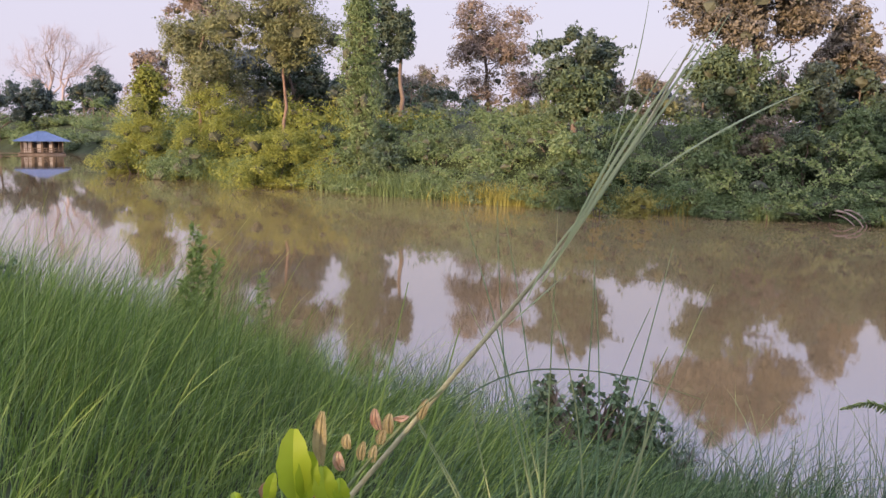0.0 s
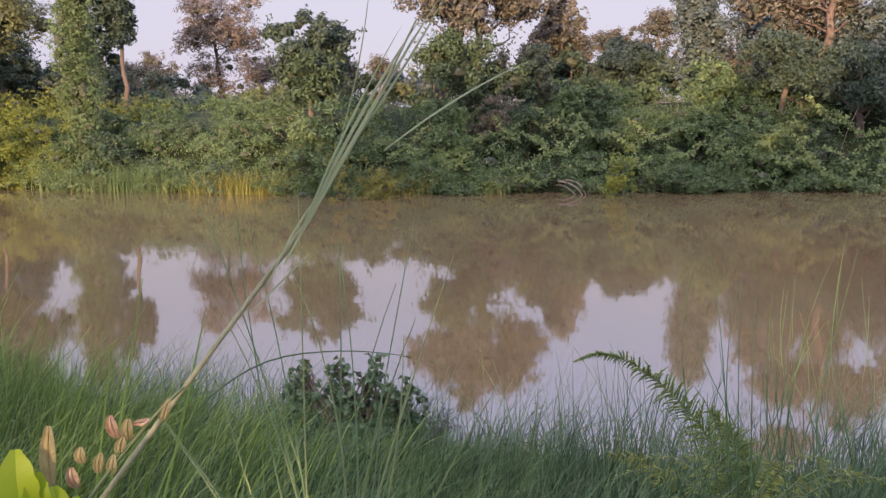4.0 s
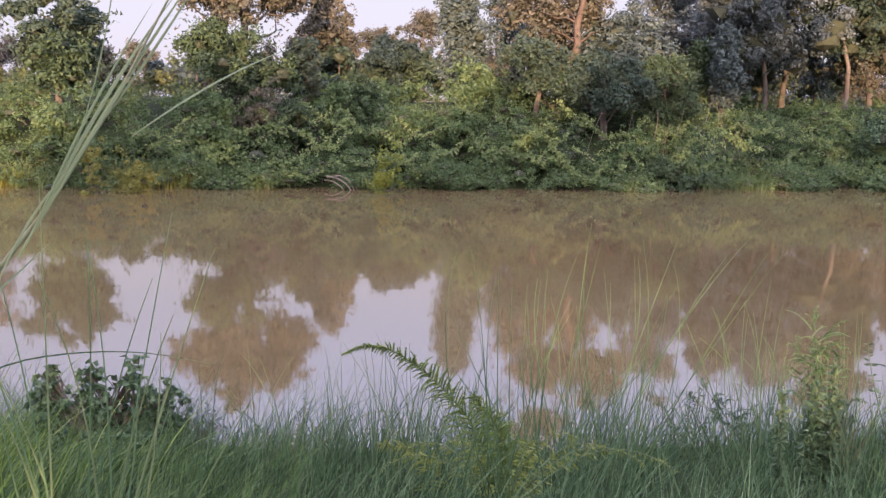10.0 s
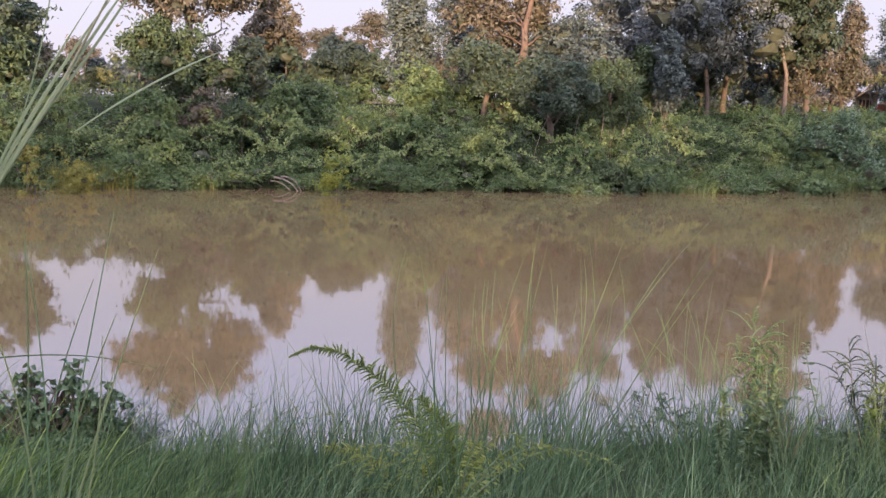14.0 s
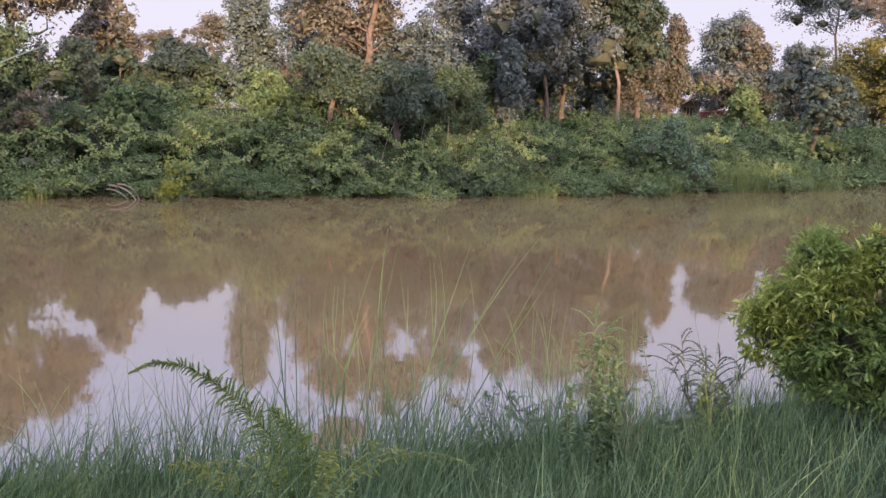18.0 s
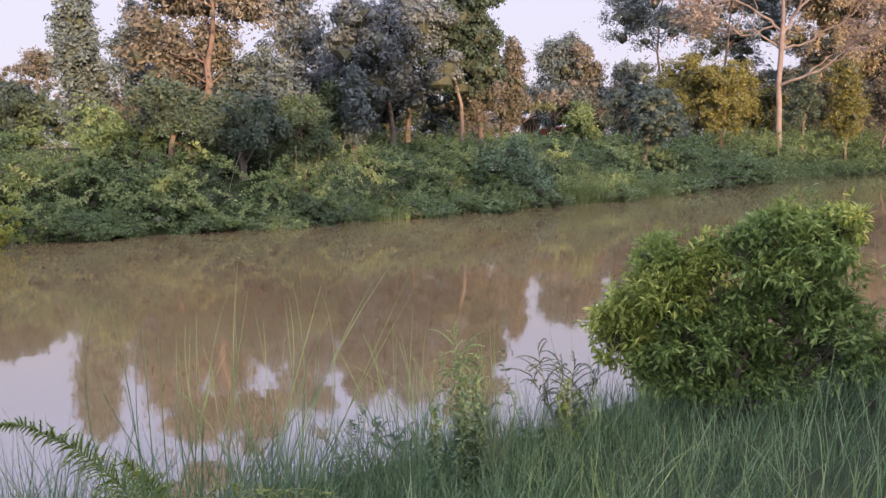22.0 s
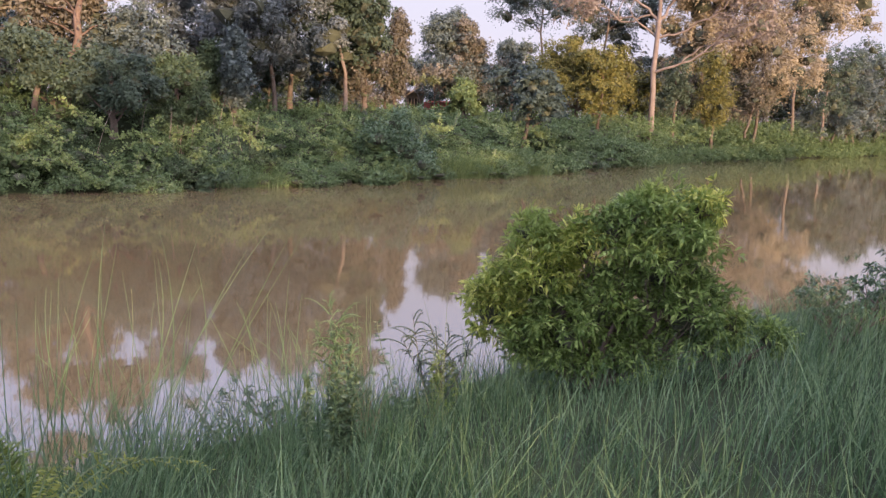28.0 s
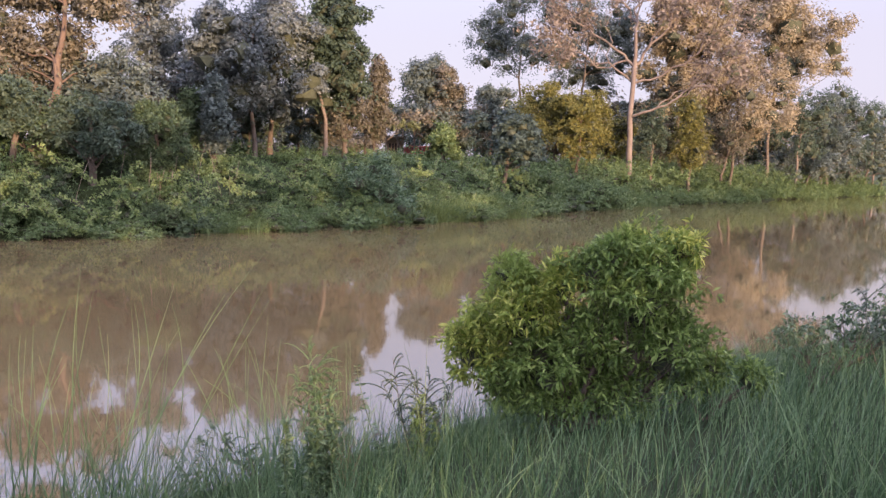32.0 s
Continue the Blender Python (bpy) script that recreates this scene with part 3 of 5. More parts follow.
tree(68.5, 60.0, 10.0, 23.6, 6.5, SUN_BROWN, BARK, "huge sunlit orange-brown tree", 452, n=39000, size=0.36, inner=0.42, trunk=0.22)
tree(85.0, 62.0, 13.9, 25.7, 9.5, SUN_BROWN, BARK, "huge sunlit orange-brown tree with an open crown", 453, n=41600, size=0.36, inner=0.4, trunk=0.2)
tree(72.8, 56.0, 10.5, 16.0, 4.1, SUN_BROWN, BARK, "large sunlit brown tree beside the pale trunk", 454, n=26000, size=0.32, inner=0.35)
tree(70.1, 55.0, 5.2, 8.8, 3.0, OLIVE, BARK, "olive understory tree in half shade", 455, n=6500, size=0.26)
tree(90.2, 60.0, 8.3, 13.6, 2.4, GREY, PALE_BARK, "tall distant tree with a pale straight trunk", 456, n=10000, size=0.32)
tree(100.6, 60.0, 4.9, 12.0, 2.8, SLATE, PALE_BARK, "distant blue-grey tree with a pale straight trunk", 457, n=6500, size=0.32)
tree(106.5, 67.4, 6.8, 15.9, 3.5, GREY, PALE_BARK, "distant grey-green tree with a pale straight trunk", 151, n=4500, size=0.34)
tree(119.3, 69.4, 6.5, 13.8, 2.1, GREY, PALE_BARK, "distant grey-green tree with a pale straight trunk", 152, n=4000, size=0.36)
tree(124.6, 68.1, 9.4, 10.7, 0.9, LIME, BARK, "distant light green tree at the bend", 153, n=4000, size=0.36)
tree(98.9, 64.4, 7.5, 14.4, 0.7, DARK, PALE_BARK, "tall distant dark tree in the grove", 155, n=8000, size=0.34)
tree(99.8, 59.2, 7.1, 13.8, 0.7, DARK, PALE_BARK, "tall distant dark tree in the grove", 156, n=8000, size=0.34)
tree(93.1, 58.5, 8.1, 7.3, 0.3, DARK, BARK, "low dark tree at the foot of the grove", 158, n=7000, size=0.32)
tree(107.2, 58.2, 7.8, 13.7, 0.5, GREY, PALE_BARK, "tall distant tree with a pale straight trunk", 159, n=7000, size=0.36)
tree(114.9, 56.4, 7.2, 13.2, 0.3, DARK, BARK, "tall distant dark tree in the grove", 160, n=7000, size=0.38)
tree(48.9, 82.6, 7.8, 9.3, 3.9, NIGHT, BARK, "dark tree behind the hut", 169, n=7000)
tree(-99.1, 60.3, 10.5, 9.4, 2.4, NIGHT, BARK, "dark distant tree behind the floating house", 170, n=13000, size=0.34)
tree(-98.0, 65.7, 8.1, 7.6, 2.4, NIGHT, BARK, "dark distant tree behind the floating house", 171, n=13000, size=0.34)
tree(-91.8, 70.9, 6.1, 9.8, 2.5, NIGHT, BARK, "dark distant tree behind the floating house", 172, n=13000, size=0.34)
tree(-89.5, 67.3, 6.2, 6.6, 2.6, MID, BARK, "low green tree on the far lawn", 173, n=4000, size=0.3)

tree(15.2, 46.5, 5.4, 9.0, 5.0, SLATE, BARK, "dark tree close behind the straight trunks", 470, n=9000)
tree(19.6, 48.0, 6.2, 11.0, 5.2, DARK, BARK, "dark tree close behind the pale trunk", 471, n=10000)

tree(9.3, 42.0, 4.8, 8.2, 3.0, DARK, BARK, "dark tree behind the drooping sprays", 473, n=8000)
tree(6.0, 39.5, 5.0, 5.5, 2.8, DEEP, BARK, "dark tree filling the shade under the orange trunk", 474, n=8000)
# the wood behind them, its tops fitted to the skyline seen from the camera
rngu = np.random.default_rng(77)
under = [(DARK, "dark tree in the wood behind the bank"), (GREY, "grey-green tree in the wood behind the bank"), (OLIVE, "olive tree in the wood behind the bank"), (MOSS, "dull green tree in the wood behind the bank")]
for k in range(82):
    x = -46 + 1.9 * k + rngu.uniform(-0.6, 0.6)
    back = 13.0 + 9.0 * (k % 2) + rngu.uniform(-1.5, 1.5)
    y = float(far_shore(x)) + back
    rise = float(np.interp(x, [-46, -38, -33, -30, -24, -17, -13, -8, -3, 1, 6, 12, 20, 25, 28, 31, 36, 50, 75, 110], [4.6, 4.6, 3.4, 1.4, 1.6, 1.4, 3.0, 3.0, 2.8, 3.4, 4.0, 4.6, 5.4, 5.0, 2.8, 2.6, 5.2, 6.2, 8.0, 8.5]))
    gap = 13.5 < x < 26
    leaf, label = under[int(rngu.integers(4))] if x < 48 else (under + [(GOLD, "yellow-leaved tree in the sunlit wood"), (GOLD, "yellow-leaved tree in the sunlit wood")])[int(rngu.integers(6))]
    # crown bottoms are raised along the camera's line of sight to the hut
    tree(x, y, rngu.uniform(3.4, 5.0), 3.0 + rise * rngu.uniform(0.8, 1.05) * (1 + 0.012 * (back - 13)), 2.8 if gap else (5.4 if 0.52 < x / y < 0.66 else 2.2), leaf, BARK, label, 1500 + k, n=3000, size=0.32, inner=0.5, trunk=0.085)

# unseen trees on the land behind the camera, added between the low sun and the river to shade the far bank
for k in range(19):
    # k 4 and 8 shade a crown and the hut, 15 on the house
    tree(-13 + 6.2 * k if k < 15 else -98 + 6.5 * (k - 15), -17 - 1.5 * (k % 2), 8.6, 11.4 + 0.9 * math.sin(k * 2.3) + (8.5 if k in (4, 8) else (1.0 if k == 5 else 0)), 1.6, DARK, BARK, "dense dark tree added unseen to shade the far bank", 300 + k,
         n=8000 if k == 8 else (4200 if k in (4, 5) else 2400), size=0.6, group="trees on the near land")


# ---- shrubs along the far bank ----


def shrub(name, x, y, width, height, leaf, label, seed, n=3500, size=0.19, clumps=16, flat=0.8, group="bushes on the far bank", sink=0.1, top=False, mass=None):
    """A bush of tufts on thin stems; with top the height is given over the water. With mass its leaves join that mass."""
    rng = np.random.default_rng(seed)
    z0 = at_ground(x, y) - sink
    height = (height - z0) / 0.95 if top else height
    ob = thing(name, x, y, z0, label, "bush", group) if mass is None else None
    crown, core = Quads(3), Quads(3)
    n, size = int(n * 1.2), size * 0.75
    lobes = []
    many = int(np.clip(round(clumps / 2.6), 5, 18))
    for k in range(many):
        a, r = rng.uniform(0, 2 * math.pi), rng.uniform(0, 1) ** 0.55
        half = np.array([width, width, min(width, 1.3 * height)]) * rng.uniform(0.15, 0.25) * (rng.uniform(0.9, 1.4), 1, 0.85)
        h = max((height - half[2]) * (1 - 0.7 * r * r) * rng.uniform(0.5, 1.0), 0.3 * half[2])
        lobes.append((np.array([math.cos(a) * r * width * 0.36, math.sin(a) * r * width * 0.36, h]), half))
        if k < 3 and ob:
            wood = Quads()
            tube(wood, bent(rng, (rng.normal() * 0.1, rng.normal() * 0.1, 0), lobes[-1][0], 5, 0.1), np.linspace(0.035, 0.01, 5), 5)
            part("stem", wood, BARK, ob, smooth=True)
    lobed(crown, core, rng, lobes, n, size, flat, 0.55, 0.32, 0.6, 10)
    a = rng.uniform(0, 2 * math.pi, 22)
    r, h = rng.uniform(0.1, 0.5, 22), rng.uniform(0.45, 1.0, 22)
    starts = np.stack([np.cos(a) * r * width, np.sin(a) * r * width, height * h * (1 - 1.6 * r * r)], 1)
    shoots(crown, rng, starts, np.stack([np.cos(a), np.sin(a), rng.uniform(0.0, 1.6, 22)], 1), 0.24 * width, 14, size)
    if mass is not None:
        mass.setdefault(leaf.name, (leaf, Quads(3)))[1].add(np.concatenate(crown.v) + (x, y, z0), np.concatenate(crown.f))
        return None
    part("foliage", crown, leaf, ob)
    # these cores darken the gaps in place of shade
    tagged(part("twig_mass", core, SHADE_CORE, ob), kind="stuff")
    return ob


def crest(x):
    """Height over the water of the growth on the far bank, fitted to its outline from the camera."""
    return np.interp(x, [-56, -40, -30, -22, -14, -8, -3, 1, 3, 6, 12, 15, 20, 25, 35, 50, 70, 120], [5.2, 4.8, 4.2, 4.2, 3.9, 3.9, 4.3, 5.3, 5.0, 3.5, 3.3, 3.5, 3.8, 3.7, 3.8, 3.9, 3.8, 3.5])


rng0 = np.random.default_rng(7)
kinds = [(MID, "green leafy bush overhanging the water"), (LIME, "light green creeper-covered bush on the bank"), (DEEP, "dark green bush on the bank"), (MID, "green leafy bush tangled with creeper")]
count = 0
far_growth = {}
for row, (back, hgt, step) in enumerate([(0.1, 1.25, 1.8), (0.9, 1.1, 1.9), (1.7, 1.7, 2.2), (3.6, 2.1, 2.5), (6.6, 2.1, 3.2), (10.0, 2.6, 4.4), (16.0, 3.0, 6.0)]):
    x = -128.0 if row in (2, 4, 5) else -50.0 - row
    while x < 118:
        far = abs(x + 2) > 32
        xx = x + rng0.uniform(-0.6, 0.6)
        yy = float(far_shore(xx)) + back + rng0.uniform(-0.7, 0.8)
        leaf, label = kinds[int(rng0.choice(4, p=[0.38, 0.30, 0.12, 0.2] if -6 < xx < 13 else ([0.30, 0.52, 0.06, 0.12] if xx > 0 else [0.42, 0.22, 0.18, 0.18])))]
        # many bushes in this stretch get the leaf colour with sunlight in it
        if -56 < xx < -24:
            leaf, label = (SUNNY, "yellow-green sunlit bush on the bank") if rng0.uniform() < 0.45 else (LIME, "light green bush on the bank")
        w = rng0.uniform(2.4, 4.0) * (1.4 if far else 1)
        high = hgt * rng0.uniform(0.7, 1.35)
        if 22 < xx < 31:
            high = min(high, 1.2)
        if row == 0 and -4.6 < xx < -1.4:
            high = min(high, 0.7)
            yy += 0.7
        if row > 3 and 21 < xx < 44:
            high = min(high, 0.45)
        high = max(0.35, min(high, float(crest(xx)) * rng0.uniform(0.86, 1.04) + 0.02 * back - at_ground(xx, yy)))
        if xx < -58:
            high *= 0.55
        shrub("bush", xx, yy, w, high, leaf, label, 500 + count, n=((4000, 2300, 4000, 2600)[row] if row < 4 else 900) if not far else (1500 if -56 < xx < -24 else 800), size=(0.125 if row < 4 else 0.2) if not far else 0.28, clumps=30 if not far else 16, mass=far_growth if row > 3 or abs(xx) > 60 else None)
        count += 1
        x += step * (1.0 if not far else 1.9) * rng0.uniform(0.8, 1.2)

for leaf, q in far_growth.values():
    tagged(part("far_bushes", q, leaf), "tangle of bushes on the far part of the bank", "bushes", kind="stuff")
for k in range(11):
    x = 8.5 + 2.1 * k
    shrub("bush", x, float(far_shore(x)) + 17.0 + 2.5 * (k % 2), 3.6, 4.6 + 0.35 * math.sin(k * 2.1), (DARK, OLIVE, GREY)[k % 3], "tall dull bush in the wood behind the trunks", 1800 + k, top=True, n=1700, size=0.26, clumps=24)
shrub("bush", -10.9, 28.7, 1.0, 2.0, STRAW, "yellow creeper bush at the water's edge", 700, top=True, n=2600, clumps=20, size=0.14)
shrub("bush", -9.6, 29.2, 1.3, 1.5, STRAW, "yellow creeper bush at the water's edge", 701, top=True, n=2600, clumps=20, size=0.14)
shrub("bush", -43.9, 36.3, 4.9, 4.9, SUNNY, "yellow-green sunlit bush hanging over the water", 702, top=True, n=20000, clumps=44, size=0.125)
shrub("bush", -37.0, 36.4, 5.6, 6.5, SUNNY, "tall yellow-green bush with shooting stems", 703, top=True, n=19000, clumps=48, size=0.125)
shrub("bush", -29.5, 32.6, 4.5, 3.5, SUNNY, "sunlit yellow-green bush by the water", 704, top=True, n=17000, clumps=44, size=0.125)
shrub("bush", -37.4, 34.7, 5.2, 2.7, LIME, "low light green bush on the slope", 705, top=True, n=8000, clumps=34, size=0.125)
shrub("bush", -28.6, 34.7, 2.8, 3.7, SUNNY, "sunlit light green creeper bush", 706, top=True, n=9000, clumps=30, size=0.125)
shrub("bush", 2.4, 36.9, 2.4, 5.4, MID, "tall mound of light green creeper", 707, top=True, n=9000, clumps=44)
shrub("bush", -6.5, 34.3, 1.6, 4.1, OLIVE, "golden creeper hanging on a bush", 708, top=True, n=4500, clumps=26)
shrub("bush", -11.9, 30.7, 1.1, 2.4, LIME, "bright lime creeper climbing a stem", 709, top=True, n=3000, clumps=22)
shrub("bush", 20.5, 36.6, 4.4, 3.5, IVY, "rounded dark bush with broad leaves", 710, top=True, n=7000, clumps=30, size=0.2)
shrub("bush", 17.6, 37.1, 1.8, 3.5, LIME, "soft light green mound on the bank", 711, top=True, n=5000, clumps=26)
shrub("bush", -1.3, 30.4, 1.2, 1.7, SUNNY, "small yellow bush at the water's edge", 712, top=True, n=2600, clumps=18)
shrub("bush", 10.2, 32.1, 1.6, 1.4, DEEP, "dry dark bush at the water's edge", 713, top=True, n=2600, clumps=18)
shrub("bush", 18.3, 33.6, 2.2, 1.3, LIME, "low yellow-green bush at the water's edge", 714, top=True, n=3000, clumps=18)
shrub("bush", 36.9, 44.8, 4.9, 3.3, MID, "green bush by the far water", 715, top=True, n=5000, clumps=28, size=0.2)
shrub("bush", 42.6, 46.4, 5.6, 3.6, MID, "green creeper bush by the far water", 716, top=True, n=5000, clumps=28, size=0.22)
shrub("bush", -13.2, 32.4, 2.9, 3.9, MID, "tall bush wrapped in creeper", 717, top=True, n=5000, clumps=30)
shrub("bush", -8.2, 33.5, 2.6, 3.8, MID, "tall bush wrapped in creeper", 718, top=True, n=5000, clumps=30)
shrub("bush", -4.9, 34.1, 1.7, 3.6, DEEP, "tall dark bush wrapped in creeper", 719, top=True, n=4000, clumps=30)
shrub("bush", 1.3, 34.5, 2.2, 3.5, LIME, "tall bush wrapped in light creeper", 720, top=True, n=5000, clumps=30)
shrub("bush", 4.1, 34.2, 2.6, 2.7, MID, "broad bush covered by creeper", 721, top=True, n=5000, clumps=30)
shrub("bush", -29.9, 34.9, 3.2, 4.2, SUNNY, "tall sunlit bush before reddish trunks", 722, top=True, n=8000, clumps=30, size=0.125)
shrub("bush", -23.1, 32.6, 2.8, 3.0, DEEP, "tall bush beside the creeper column", 723, top=True, n=5000, clumps=30)
shrub("bush", -3.5, 35.8, 1.7, 4.4, MID, "leafy green sapling bush on the bank", 724, top=True, n=5000, clumps=30)

# ---- pale creepers trailing over the bushes by the far water ----
for k in range(110):
    rc0 = np.random.default_rng(1200 + k)
    x = rc0.uniform(-9, 36)
    z = rc0.uniform(0.5, 2.6)
    m = int(rc0.integers(40, 80))
    w = np.linspace(0, 1, m)
    run0 = rc0.uniform(0.7, 2.2) * rc0.choice([-1, 1])
    rise = rc0.uniform(-0.5, 0.6)
    cz = np.maximum(z + rise * w + 0.3 * np.sin(w * rc0.uniform(3, 7) + rc0.uniform(0, 6)), 0.12)
    cx = x + run0 * w
    cy = far_shore(cx) - 1.1 + cz * 1.05
    creeper = thing("creeper", x, float(cy[0]), float(cz[0]), "pale green creeper trailing over the bushes", "creeper", "creepers on the far bank")
    path = np.stack([cx - x, cy - cy[0], cz - cz[0]], 1)
    q, vine_leaf = Quads(), Quads(3)
    tube(q, path[::8], np.full(len(path[::8]), 0.010), 4)
    part("stem", q, BARK, creeper, smooth=True)
    pts = np.repeat(path, 2, 0) + rc0.normal(size=(2 * m, 3)) * 0.06
    leaves(vine_leaf, rc0, pts, rc0.normal(size=pts.shape) * 0.5 + (0, -0.5, 0.7), 0.13, 0.08)
    part("foliage", vine_leaf, VINE, creeper)

# ---- bare and half-bare trees ----


def grow(q_list, rng, start, way, length, radius, level, tips, spread=0.55, up=0.25):
    """Branch by branch, each one a curved tapering tube."""
    end = start + way * length
    line = bent(rng, start, end, 6, 0.17 if level > 1 else 0.1)
    q = Quads()
    line = line if level > 1 else line[[0, 2, 5]]
    tube(q, line, np.linspace(radius, radius * 0.55, len(line)), 7 if radius > 0.05 else (4 if level > 1 else 3))
    q_list.append((level, q))
    if level == 0:
        tips.append(line[-1])
        return
    for k in range(3 if level > 1 else 5):
        at = line[-1] if k < 2 else line[rng.integers(1, len(line) - 1)]
        w = unit(way + rng.normal(size=3) * spread + (0, 0, up))
        grow(q_list, rng, at, w, length * rng.uniform(0.62, 0.85), radius * rng.uniform(0.48, 0.6), level - 1, tips, spread, up)


def bare_tree(x, y, z_fork, height, radius, bark, label, seed, stems, leaf=None, n=0, levels=4, spread=0.5, size=0.26):
    """stems: ways and lengths of the main limbs above the fork."""
    rng = np.random.default_rng(seed)
    z0 = at_ground(x, y) - 0.15
    ob = thing("tree", x, y, z0, label, "tree", "trees on the far bank")
    q = Quads()
    line = bent(rng, (0, 0, 0), (0.1, 0, z_fork - z0), 8, 0.025)
    tube(q, line, radius * np.array([1.5, 1.1, 1.0, 0.95, 0.9, 0.86, 0.82, 0.8]), 10)
    part("trunk", q, bark, ob, smooth=True)
    tips = []
    for at, way, length, r, lv in stems:
        made = []
        grow(made, rng, line[at], unit(np.array(way, float)), length, radius * r, lv, tips, spread)
        limb = None
        twigs = Quads()
        for level, g in made:
            if limb is None:
                limb = part("limb", g, bark, ob, smooth=True)
            elif level >= lv - 1:
                part("branch", g, bark, limb, smooth=True)
            else:
                twigs.add(np.concatenate(g.v), np.concatenate(g.f))
        tagged(part("twig_mass", twigs, bark, limb, smooth=True), kind="stuff")
    if leaf:
        crown = Quads(3)
        for c in tips:
            clump(crown, rng, c, rng.uniform(0.4, 0.9), max(4, n // len(tips)), size, size * 0.55, 0.8)
        part("crown", crown, leaf, ob)
    return ob


bare_tree(-105.0, 73.3, 7.2, 15, 0.25, DEAD_BARK, "bare dead tree with pale pinkish branches", 801,
          [(7, (0.1, 0, 1), 2.9, 0.75, 5), (7, (-0.6, -0.5, 1), 2.7, 0.6, 5), (6, (0.5, 0.45, 1), 2.7, 0.6, 5), (5, (-0.6, -0.3, 0.9), 2.6, 0.5, 4)], spread=0.42)
bare_tree(-103.9, 74.6, 7.5, 15, 0.21, DEAD_BARK, "bare dead tree with pale pinkish branches", 802,
          [(7, (0.1, 0, 1), 2.9, 0.75, 5), (7, (0.5, 0.7, 1), 2.7, 0.6, 5), (6, (-0.2, 0.5, 1), 2.7, 0.6, 5), (5, (0.5, 0.6, 0.8), 2.5, 0.5, 4)], spread=0.42)
bare_tree(53.3, 52.3, 11.4, 21, 0.24, PALE_BARK, "tall pale-trunked tree with bare crooked limbs", 803,
          [(7, (0.0, 0, 1), 3.6, 0.75, 4), (7, (-0.75, 0.75, 0.8), 4.4, 0.6, 4), (7, (0.55, -0.55, 0.9), 4.2, 0.6, 4), (6, (0.7, -0.75, 0.40), 4.4, 0.45, 3), (4, (0.6, -0.7, 0.40), 4.2, 0.5, 3), (6, (-0.6, 0.6, 0.4), 3.6, 0.42, 3)],
          PINK, 9000, spread=0.5, size=0.36)

# ---- driftwood at the far shore ----
for k, (a, b, bow, r) in enumerate([((-3.6, 31.9, 0.42), (-2.6, 31.0, -0.05), (0.1, 0, 0.12), 0.035), ((-3.3, 31.9, 0.45), (-2.5, 31.1, -0.05), (0.08, 0, 0.16), 0.03), ((-3.7, 32.2, 0.25), (-2.9, 31.1, 0.02), (0, 0, 0.1), 0.028),
                                    ((-3.0, 32.0, 0.36), (-2.4, 31.3, -0.05), (0.05, 0, 0.1), 0.02)]):
    branch = thing("driftwood_branch", *a, "bleached bare branch slanting into the water", "branch", "driftwood branches")
    q = Quads()
    tube(q, arc((0, 0, 0), np.subtract(b, a), bow, 8), np.linspace(r * 1.15, r * 0.5, 8), 7)
    part("wood", q, DEADWOOD, branch, smooth=True)

# ---- reeds along the far water ----


def reed_bed(x, y, width, height, leaf, label, seed, n=260):
    rng = np.random.default_rng(seed)
    ob = thing("reed_bed", x, y, 0.0, label, "reeds", "reed beds by the far water")
    q = Quads()
    n = int(n * 1.6)
    bx, by = rng.normal(size=n) * width * 0.42, rng.normal(size=n) * 0.25
    blades(q, rng, bx, by, np.full(n, -0.05), height * rng.uniform(0.5, 1.2, n), rng.uniform(0.014, 0.03, n), (0.08, -0.12), 0.8, 4)
    tagged(part("reed_mass", q, leaf, ob), kind="stuff")


reed_bed(-15.8, 30.9, 2.6, 0.95, STRAW, "straw-yellow reeds at the water's edge", 820, 560)
reed_bed(-10.4, 31.2, 2.2, 0.95, STRAW, "straw-yellow reeds at the water's edge", 821, 420)
reed_bed(-13.3, 31.0, 1.8, 0.7, MID, "low green reeds at the water's edge", 822)
reed_bed(-8.6, 31.7, 2.2, 1.1, LIME, "tall green reeds at the water's edge", 823, 380)
reed_bed(-6.8, 31.8, 1.6, 0.8, LIME, "green reeds at the water's edge", 824)
reed_bed(-20.5, 31.6, 3.0, 1.2, LIME, "tall green reeds at the water's edge", 825, 420)
reed_bed(-24.0, 32.2, 2.6, 1.1, MID, "tall green reeds at the water's edge", 826, 380)
reed_bed(-34.0, 34.6, 3.6, 1.3, LIME, "tall green reeds on a sunlit shore", 827, 420)
reed_bed(12.2, 33.6, 1.8, 0.8, LIME, "green reeds at the water's edge", 828)
reed_bed(24.5, 36.8, 2.6, 1.4, VINE, "soft light green reeds on the slope", 829, 520)
reed_bed(20.0, 35.9, 1.6, 1.1, VINE, "soft light green reeds on the slope", 831, 220)
reed_bed(29.5, 38.4, 2.2, 1.1, VINE, "soft light green reeds on the slope", 832, 340)
reed_bed(34.0, 41.2, 2.4, 1.0, LIME, "soft light green reeds on the slope", 833, 300)
reed_bed(49.0, 47.8, 5.0, 1.2, LIME, "soft light green reeds by the far water", 830, 480)

